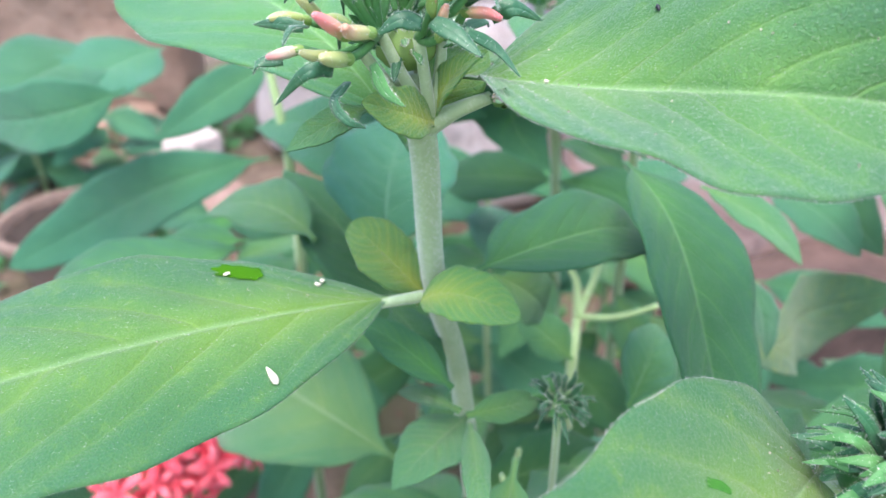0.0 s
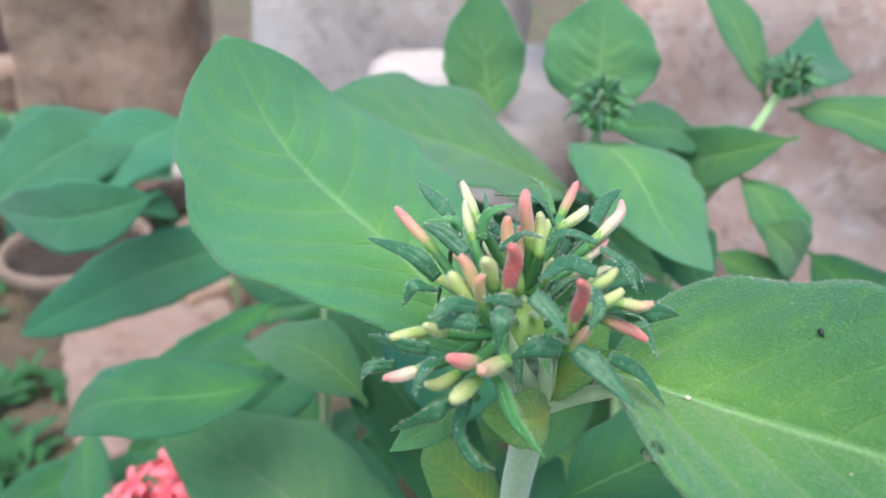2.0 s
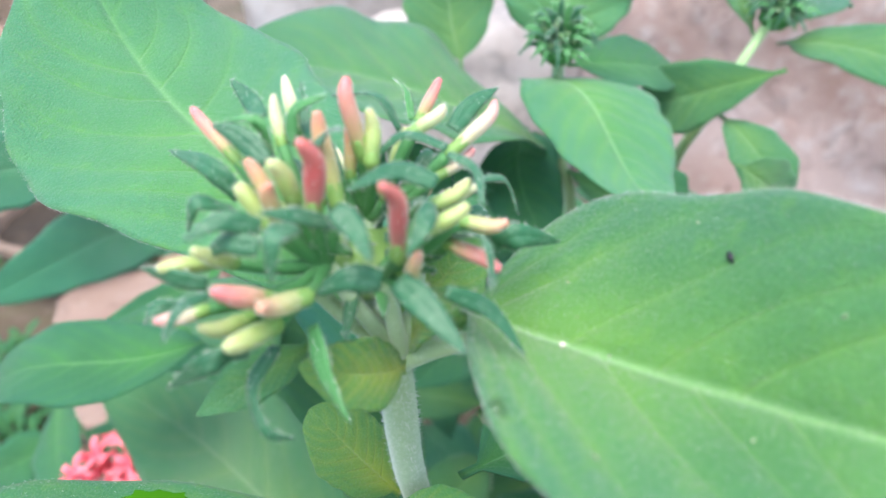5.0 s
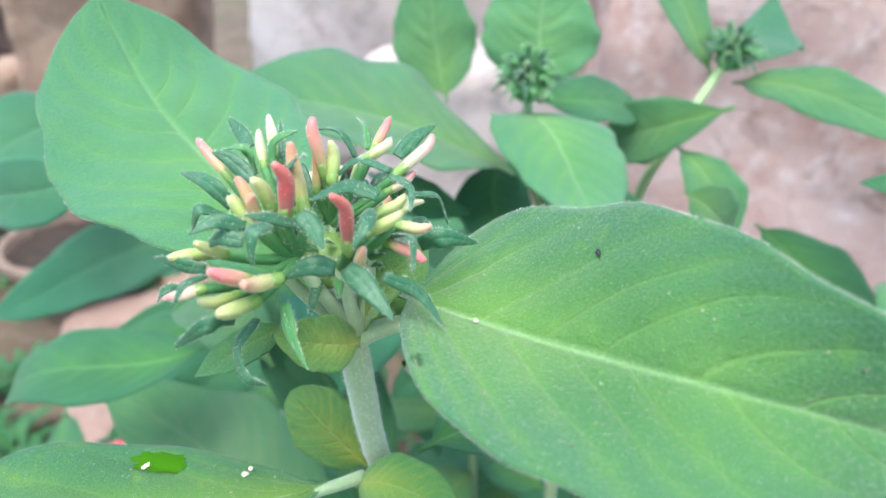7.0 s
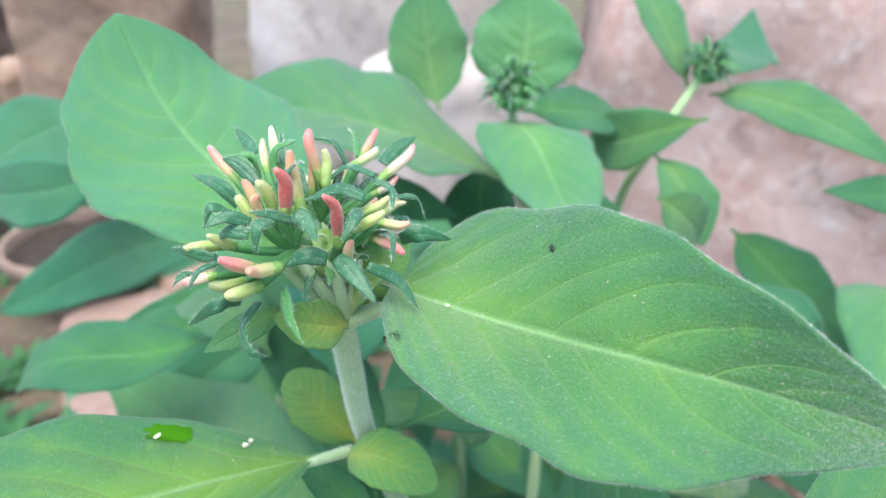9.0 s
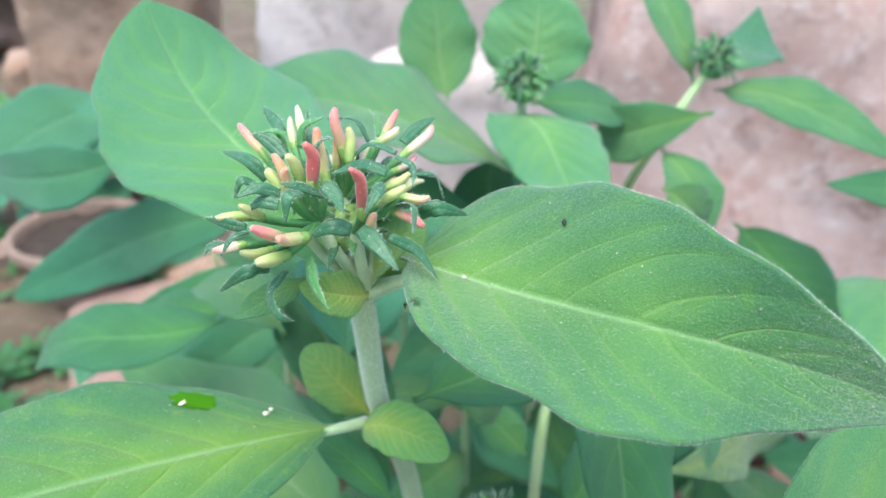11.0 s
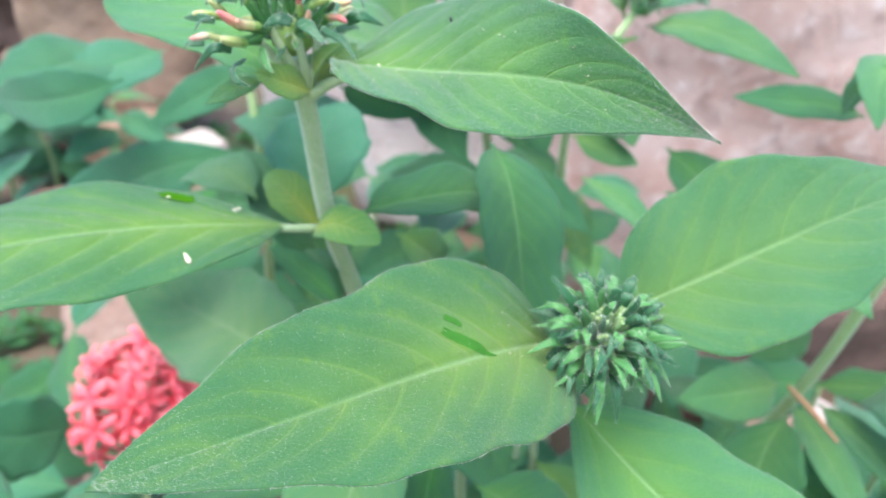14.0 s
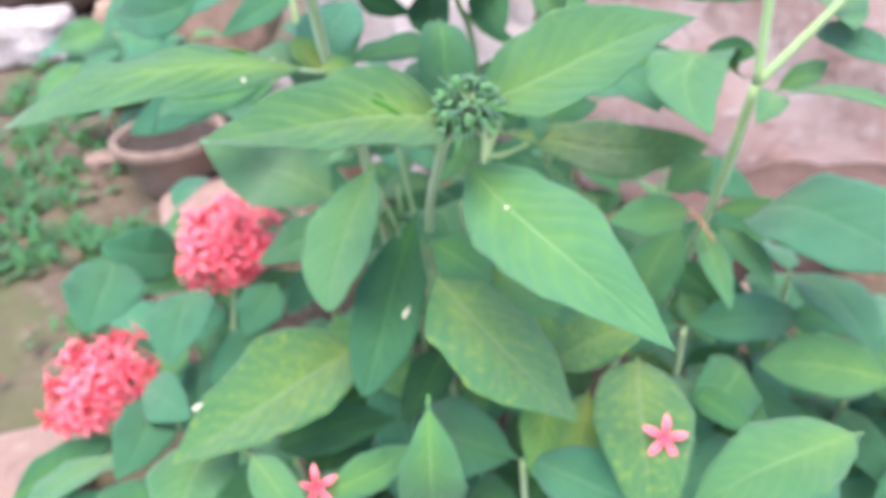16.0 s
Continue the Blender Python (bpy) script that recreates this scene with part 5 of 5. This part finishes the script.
stem(plant_s, [(0.16, 0.16, 0), (0.17, 0.15, 0.2), (0.185, 0.125, 0.36)], [0.004, 0.0035, 0.0022], stem_young)
leaf(plant_s, (0.1954, 0.1252, 0.3428), (0.1945, 0.0025, 0.3262), 0.050, 0.0283, 0.096, 0.112, -0.033, 0.70, 0.99, 0.021, -0.005, leaf_mottled, rows=30, cols=16)
leaf(plant_s, (0.2021, 0.1219, 0.3733), (0.1387, 0.1244, 0.3252), -0.234, 0.0198, 0.121, 0.118, -0.039, 0.76, 0.94, 0.011, -0.005, leaf_mottled, rows=30, cols=16)
leaf(plant_s, (0.3238, 0.0870, 0.3276), (0.2199, 0.0344, 0.3129), -0.380, 0.0244, 0.086, 0.090, -0.009, 0.79, 0.92, 0.017, -0.011, leaf_fresh, rows=30, cols=16)
leaf(plant_s, (0.2836, 0.1846, 0.2884), (0.2407, 0.1312, 0.2810), 0.154, 0.0241, 0.118, 0.122, 0.040, 0.74, 0.96, 0.007, 0.000, leaf_dark, rows=30, cols=16)
leaf(plant_s, (0.3719, 0.1489, 0.3107), (0.2924, 0.1784, 0.2929), -0.090, 0.0228, 0.111, 0.110, -0.029, 0.76, 0.94, 0.002, -0.001, leaf_fresh, rows=30, cols=16)
leaf(plant_s, (0.1383, 0.1235, 0.3283), (0.1298, 0.0567, 0.2980), 0.140, 0.0162, 0.103, 0.102, 0.017, 0.75, 0.95, 0.001, -0.000, leaf_yellow, rows=30, cols=16)
leaf(plant_s, (0.1656, 0.1206, 0.3125), (0.1472, 0.0375, 0.2968), 0.166, 0.0153, 0.104, 0.103, 0.016, 0.75, 0.96, 0.003, -0.002, leaf_yellow, rows=30, cols=16)
leaf(plant_s, (-0.0338, 0.0243, 0.3384), (0.0206, -0.0220, 0.3333), 0.139, 0.0117, 0.095, 0.097, 0.020, 0.75, 0.95, 0.001, -0.001, leaf_fresh, rows=30, cols=16)
leaf(plant_s, (0.0057, 0.0167, 0.3144), (0.0540, 0.0637, 0.3090), -0.197, 0.0120, 0.101, 0.101, -0.020, 0.75, 0.95, 0.001, 0.000, leaf_fresh, rows=30, cols=16)
leaf(plant_s, (-0.0821, 0.0739, 0.2913), (-0.0766, -0.0085, 0.2942), 0.029, 0.0276, 0.114, 0.117, -0.036, 0.77, 0.93, 0.007, -0.003, leaf_fresh, rows=30, cols=16)
leaf(plant_s, (-0.1607, 0.0710, 0.2657), (-0.1701, -0.0111, 0.3044), -0.273, 0.0198, 0.080, 0.084, 0.007, 0.75, 0.95, 0.008, -0.005, leaf_fresh, rows=30, cols=16)
leaf(plant_s, (-0.0502, 0.0742, 0.2788), (0.0340, 0.0999, 0.2927), 0.158, 0.0177, 0.106, 0.104, 0.021, 0.75, 0.95, 0.000, -0.002, leaf_dark, rows=30, cols=16)
leaf(plant_s, (0.2404, 0.1509, 0.2889), (0.2766, 0.1104, 0.2924), -0.000, 0.0113, 0.100, 0.100, 0.000, 0.75, 0.95, 0.000, 0.000, leaf_dark, rows=30, cols=16)
leaf(plant_s, (0.0638, 0.1737, 0.4637), (0.0816, 0.2113, 0.4689), -0.033, 0.0098, 0.108, 0.107, -0.015, 0.76, 0.94, 0.004, -0.001, leaf_fresh, rows=30, cols=16)
leaf(plant_s, (0.1184, 0.2284, 0.4797), (0.1242, 0.2085, 0.4535), 0.348, 0.0081, 0.114, 0.112, 0.013, 0.76, 0.95, -0.011, 0.005, leaf_bluish, rows=30, cols=16)
low_growth(plant_s, [(0.16, 0.16, 0), (0.17, 0.15, 0.2), (0.18, 0.135, 0.28)], 5, 7)
for number, (x, y, top) in enumerate(((0.04, 0.06, 0.24), (0.30, 0.16, 0.26), (0.40, 0.26, 0.26), (-0.07, 0.14, 0.20), (0.10, 0.30, 0.33), (0.31, 0.02, 0.22), (0.50, 0.36, 0.2), (0.42, 0.10, 0.22), (0.55, 0.22, 0.18), (-0.30, 0.36, 0.14), (-0.17, 0.12, 0.16), (0.34, 0.30, 0.30), (0.46, 0.20, 0.26), (0.36, 0.42, 0.26), (0.24, 0.22, 0.30), (0.60, 0.42, 0.16), (0.20, 0.06, 0.26), (-0.36, 0.12, 0.12), (-0.02, 0.24, 0.26), (-0.04, 0.50, 0.40), (0.03, 0.60, 0.36), (-0.22, 0.55, 0.34), (0.16, 0.62, 0.34), (-0.33, 0.46, 0.24), (0.26, 0.50, 0.30), (0.12, 0.08, 0.30), (0.02, 0.38, 0.40), (-0.14, 0.66, 0.30))):
    shoot = thing("pentas_plant", (x, y, 0.0), "low leafy green shoot among the taller shrubs", "plant", PLANTS)
    way = [(x, y, 0), (x + 0.01, y, 0.5 * top), (x + 0.004, y - 0.012, top)]
    stem(shoot, way, [0.003, 0.0028, 0.002], stem_young)
    low_growth(shoot, way, 6, 20 + number, 0.095, 0.3, (leaf_dark, leaf_bluish, leaf_fresh, leaf_bluish))

for x, y, top, seed in ((-0.78, 1.12, 0.28, 61), (-0.66, 1.20, 0.24, 62), (-0.92, 1.18, 0.22, 63)):
    shrub = thing("leafy_shrub", (x, y, 0.0), "bluish-green broad-leaved shrub behind the flower pot", "plant", PLANTS)
    way = [(x, y, -0.01), (x + 0.01, y, 0.5 * top), (x, y - 0.02, top)]
    stem(shrub, way, [0.005, 0.004, 0.003], stem_young)
    low_growth(shrub, way, 6, seed, 0.14, 0.4, (leaf_bluish, leaf_bluish, leaf_fresh))
stem(plant_k, [(-0.20, 0.26, 0), (-0.20, 0.28, 0.13), (-0.194, 0.326, 0.240)], [0.0035, 0.003, 0.0024], stem_young)
stem(plant_k, [(-0.20, 0.26, 0.01), (-0.25, 0.23, 0.10), (-0.285, 0.210, 0.165)], [0.0032, 0.003, 0.0024], stem_young, name="side_stem")
flower_cluster(plant_k, (-0.190, 0.330, 0.270), 0.050, 84, 11, (0.05, -0.55, 1))
flower_cluster(plant_k, (-0.287, 0.206, 0.185), 0.048, 80, 13, (-0.2, -0.5, 1))
leaf(plant_k, (-0.1972, 0.2539, 0.3170), (-0.2350, 0.2053, 0.3538), 0.541, 0.0249, 0.105, 0.107, 0.054, 0.74, 0.96, 0.003, -0.000, leaf_bluish, rows=30, cols=16)
leaf(plant_k, (-0.2318, 0.2119, 0.3372), (-0.2161, 0.1339, 0.3210), 0.523, 0.0296, 0.088, 0.086, 0.031, 0.76, 0.94, 0.011, 0.003, leaf_bluish, rows=30, cols=16)
leaf(plant_k, (-0.1658, 0.2156, 0.3062), (-0.1502, 0.1285, 0.2967), 0.149, 0.0266, 0.102, 0.102, -0.005, 0.75, 0.95, 0.002, 0.001, leaf_bluish, rows=30, cols=16)
leaf(plant_k, (-0.0966, 0.2277, 0.3072), (-0.1123, 0.1780, 0.2878), 0.248, 0.0201, 0.099, 0.098, 0.007, 0.76, 0.94, 0.000, -0.001, leaf_bluish, rows=30, cols=16)
leaf(plant_k, (-0.1567, 0.1075, 0.2989), (-0.1026, 0.0740, 0.3057), 0.000, 0.0177, 0.100, 0.100, 0.000, 0.75, 0.95, 0.000, 0.000, leaf_bluish, rows=30, cols=16)
leaf(plant_k, (-0.1490, 0.1015, 0.2931), (-0.1378, 0.0296, 0.2921), 0.661, 0.0199, 0.099, 0.099, 0.051, 0.75, 0.96, 0.008, -0.000, leaf_bluish, rows=30, cols=16)
leaf(plant_k, (-0.1062, 0.2134, 0.2666), (-0.1328, 0.1439, 0.2641), 0.370, 0.0212, 0.096, 0.096, 0.030, 0.75, 0.95, 0.003, 0.001, leaf_bluish, rows=30, cols=16)
low_growth(plant_k, [(-0.20, 0.26, 0), (-0.20, 0.28, 0.13), (-0.204, 0.315, 0.20)], 3, 8, 0.075, 0.35, (leaf_dark, leaf_bluish, leaf_fresh))


# ---- small things on leaves and stems ----
def nearest_on(ob, near):
    near = Vector(near)
    q = min(ob.data.vertices, key=lambda w: (w.co - near).length_squared)
    return Vector(q.co), Vector(q.normal)


def speck(ob, near, size, material, seed, name, label, category, lift=0.6):
    """A small lumpy body on a leaf, for insects, specks and the drop."""
    place, up = nearest_on(ob, near)
    if up.dot(Vector((0, -0.6, 0.8))) < 0:
        up = -up
    rng = random.Random(seed)
    bm = bmesh.new()
    bmesh.ops.create_icosphere(bm, subdivisions=2, radius=1.0)
    long = Vector((rng.uniform(-1, 1), rng.uniform(-1, 1), rng.uniform(-1, 1)))
    long = (long - up * long.dot(up)).normalized()
    wide = up.cross(long)
    for q in bm.verts:
        c = Vector((q.co.x, q.co.y * (1 - 0.4 * q.co.x), q.co.z)) * (1 + 0.4 * noise.noise(q.co * 1.7 + Vector((seed, 0, 0))))
        q.co = place + up * (0.0004 + size[2] * lift) + long * c.x * size[0] + wide * c.y * size[1] + up * c.z * size[2]
    return tagged(part(name, bm, material, None), label, category)


# The larger pale ones stand for small white insects on the leaves.
speck(leaf_ln2, (-0.031, 0.114, 0.531), (0.0023, 0.0008, 0.0007), speck_white, 1, "pale_flake", "small pale cream insect sitting on a leaf", "flake")
speck(leaf_ln2, (-0.028, 0.147, 0.531), (0.0010, 0.0007, 0.0005), speck_white, 2, "pale_flake", "tiny white speck on a leaf", "flake")
speck(leaf_ln2, (-0.026, 0.149, 0.532), (0.0007, 0.0006, 0.0005), speck_white, 3, "pale_flake", "tiny white speck on a leaf", "flake")
speck(leaf_w4, (0.111, 0.079, 0.481), (0.0019, 0.0009, 0.0008), speck_white, 4, "pale_flake", "small white insect on the midrib of a leaf", "flake")
speck(leaf_l7, (0.049, 0.096, 0.390), (0.0045, 0.0015, 0.0012), speck_white, 5, "pale_flake", "narrow pale insect sitting on a dark leaf", "flake")
speck(leaf_l6, (-0.080, 0.060, 0.330), (0.0040, 0.0017, 0.0012), speck_white, 6, "pale_flake", "narrow pale insect on a mottled leaf", "flake")
# The dark ellipse stands for a tiny fly.
speck(leaf_ra, (0.049, 0.146, 0.594), (0.0008, 0.0004, 0.0004), speck_dark, 7, "dark_speck", "tiny dark fly on a leaf", "speck")
speck(leaf_ra, (0.025, 0.137, 0.583), (0.0006, 0.0005, 0.0004), speck_white, 8, "pale_flake", "tiny white speck on a leaf", "flake")
speck(leaf_ra, (0.0153, 0.1240, 0.5868), (0.0017, 0.0016, 0.0019), water, 9, "water_drop", "clear water drop hanging at a leaf edge", "drop", -0.6)


def grains(ob, near, reach, count, seed):
    """White grains scattered on a blade."""
    rng = random.Random(seed)
    close = [w for w in ob.data.vertices if (w.co - Vector(near)).length < reach]
    verts, faces = [], []
    for _ in range(count):
        w = rng.choice(close)
        c = np.array(w.co) + np.array([rng.uniform(-0.0008, 0.0008) for _ in range(3)])
        r = rng.uniform(0.00012, 0.0003)
        n = len(verts)
        verts += [c + r * np.array(q) for q in ((1, 0, 0), (-1, 0, 0), (0, 1, 0), (0, -1, 0), (0, 0, 1), (0, 0, -1))]
        faces += [(n + a, n + e, n + f) for a in (0, 1) for e in (2, 3) for f in (4, 5)]
    tagged(mesh_object("white_grains", verts, faces, speck_white, ob), "white grains dusted on the leaf", kind="stuff")


grains(leaf_gl, (0.072, 0.096, 0.530), 0.016, 60, 3)
grains(leaf_ra, (0.070, 0.135, 0.590), 0.05, 60, 4)
grains(leaf_ln2, (-0.03, 0.14, 0.53), 0.04, 40, 5)


def patch_on(ob, name, centre, long, wide, turn, lift, material, label, seed):
    """A thin ragged oval lying on a blade and following its surface."""
    place, up = nearest_on(ob, centre)
    if up.dot(Vector((0, -0.6, 0.8))) < 0:
        up = -up
    a = Vector(turn)
    a = (a - up * a.dot(up)).normalized()
    c = up.cross(a)
    verts, n, rings = [place + up * lift], 36, 6
    for r in range(1, rings + 1):
        for k in range(n):
            t = 2 * math.pi * k / n
            ragged = 1 + 0.45 * noise.noise(Vector((2.2 * math.cos(t), 2.2 * math.sin(t), seed))) + 0.2 * noise.noise(Vector((7 * math.cos(t), 7 * math.sin(t), seed)))
            q = place + (a * long * math.cos(t) + c * wide * math.sin(t)) * ragged * r / rings
            w, n2 = nearest_on(ob, q)
            if n2.dot(up) < 0:
                n2 = -n2
            verts.append(q - n2 * (q - w).dot(n2) + n2 * lift)
    faces = [(0, 1 + k, 1 + (k + 1) % n) for k in range(n)]
    faces += [(1 + r * n + k, 1 + (r + 1) * n + k, 1 + (r + 1) * n + (k + 1) % n, 1 + r * n + (k + 1) % n) for r in range(rings - 1) for k in range(n)]
    return tagged(mesh_object(name, verts, faces, material, ob), label)


patch_on(leaf_ln2, "torn_patch", (-0.045, 0.1455, 0.539), 0.0058, 0.0030, (1, 0.1, 0), 0.0005, tear_green, "bright green torn patch at the leaf edge", 1)
patch_on(leaf_ln2, "torn_skin", (-0.0478, 0.1435, 0.538), 0.0013, 0.0006, (0.3, 1, 0), 0.0009, speck_white, "white scrap of leaf skin", 2)
patch_on(leaf_gl, "scar", (0.0545, 0.0815, 0.5296), 0.0085, 0.0013, (0.0189, 0.0027, -0.012), 0.0003, scar_green, "dark green scraped sliver on the leaf", 3)
patch_on(leaf_gl, "scar", (0.0500, 0.0850, 0.5340), 0.0030, 0.0010, (0.0189, 0.0027, -0.012), 0.0003, scar_green, "dark green scraped sliver on the leaf", 5)
tube("dry_twig", [(0.2433, 0.2555, 0.3790), (0.249, 0.238, 0.3775), (0.2552, 0.2165, 0.3745)], [0.0012, 0.0017, 0.0016, 0.0008], twig_brown, None, 8, 6)
tagged(bpy.data.objects["dry_twig"], "dry brown twig caught on a shrub's leaves", "twig")
for near, seed in (((0.2020, 0.0535, 0.3460), 41), ((0.0065, 0.0207, 0.3174), 42)):
    star = star_flower(None, Vector(near) + Vector((0, -0.002, 0.004)), (0.1, -0.7, 0.7), 0.0135, petal_pink, seed)
    star.name = "fallen_flower"
    tagged(star, "fallen pink star flower lying on a leaf", "flower")

# ---- weeds, litter and pebbles on the soil ----
def weeds(name, count, box, seed, label):
    """Small rosettes of low green leaves, all one tangle."""
    rng = random.Random(seed)
    verts, faces, uvs = [], [], []
    for _ in range(count):
        x, y = rng.uniform(box[0], box[1]), rng.uniform(box[2], box[3])
        if noise.noise(Vector((x * 5, y * 5, seed))) < -0.1:
            continue
        for k in range(rng.randint(5, 9)):
            turn, length = rng.uniform(0, 6.28), rng.uniform(0.015, 0.045)
            out = np.array((math.cos(turn), math.sin(turn), rng.uniform(0.1, 1.4)))
            out = unit(out)
            root = np.array((x, y, -0.008)) + 0.012 * np.array((rng.uniform(-1, 1), rng.uniform(-1, 1), 0)) + out * length * 0.3
            side = unit(np.cross(out, (0, 0, 1.0)))
            n = len(verts)
            for u, w, z in ((0, 0.03, 0), (0.35, 0.2, 0.03), (0.7, 0.19, 0.0), (1.0, 0.01, -0.12)):
                c = root + length * (u * out + np.array((0, 0, z)))
                verts += [c - w * length * side, c - np.array((0, 0, 0.02 * length)), c + w * length * side]
                uvs += [(u, 0.0), (u, 0.5), (u, 1.0)]
            faces += [(n + 3 * i + j, n + 3 * i + j + 1, n + 3 * i + j + 4, n + 3 * i + j + 3) for i in range(3) for j in range(2)]
    return tagged(mesh_object(name, verts, faces, leaf_dark, None, uvs), label, "weeds", kind="stuff")


weeds("weeds", 850, (-1.5, -0.52, 0.45, 1.7), 3, "low green weeds growing on the soil")
weeds("weeds", 160, (0.35, 1.2, 0.15, 0.72), 4, "low green weeds before the stones")
weeds("weeds", 60, (-0.45, 0.2, 0.7, 1.2), 6, "sparse weeds between the stones")


def litter(count, box, seed):
    """Curled dry leaf scraps and pebbles strewn on the soil."""
    rng = random.Random(seed)
    verts, faces = [], []
    for _ in range(count):
        x, y = rng.uniform(box[0], box[1]), rng.uniform(box[2], box[3])
        size, turn = rng.uniform(0.005, 0.016), rng.uniform(0, 6.28)
        a = np.array((math.cos(turn), math.sin(turn), rng.uniform(-0.3, 0.3)))
        b2 = np.array((-math.sin(turn), math.cos(turn), rng.uniform(-0.3, 0.3)))
        n = len(verts)
        for u, w, z in ((-1, 0.05, 0.1), (-0.4, 0.5, 0.0), (0.3, 0.45, 0.05), (1, 0.04, 0.3)):
            c = np.array((x, y, 0.004)) + size * (u * a + np.array((0, 0, z)))
            verts += [c - w * size * b2 + np.array((0, 0, 0.2 * size)), c, c + w * size * b2 + np.array((0, 0, 0.25 * size))]
        faces += [(n + 3 * i + j, n + 3 * i + j + 1, n + 3 * i + j + 4, n + 3 * i + j + 3) for i in range(3) for j in range(2)]
    return tagged(mesh_object("leaf_litter", verts, faces, litter_brown), "dry brown leaf scraps strewn on the soil", "leaf litter", kind="stuff")


litter(500, (-1.4, 1.1, 0.0, 1.3), 9)
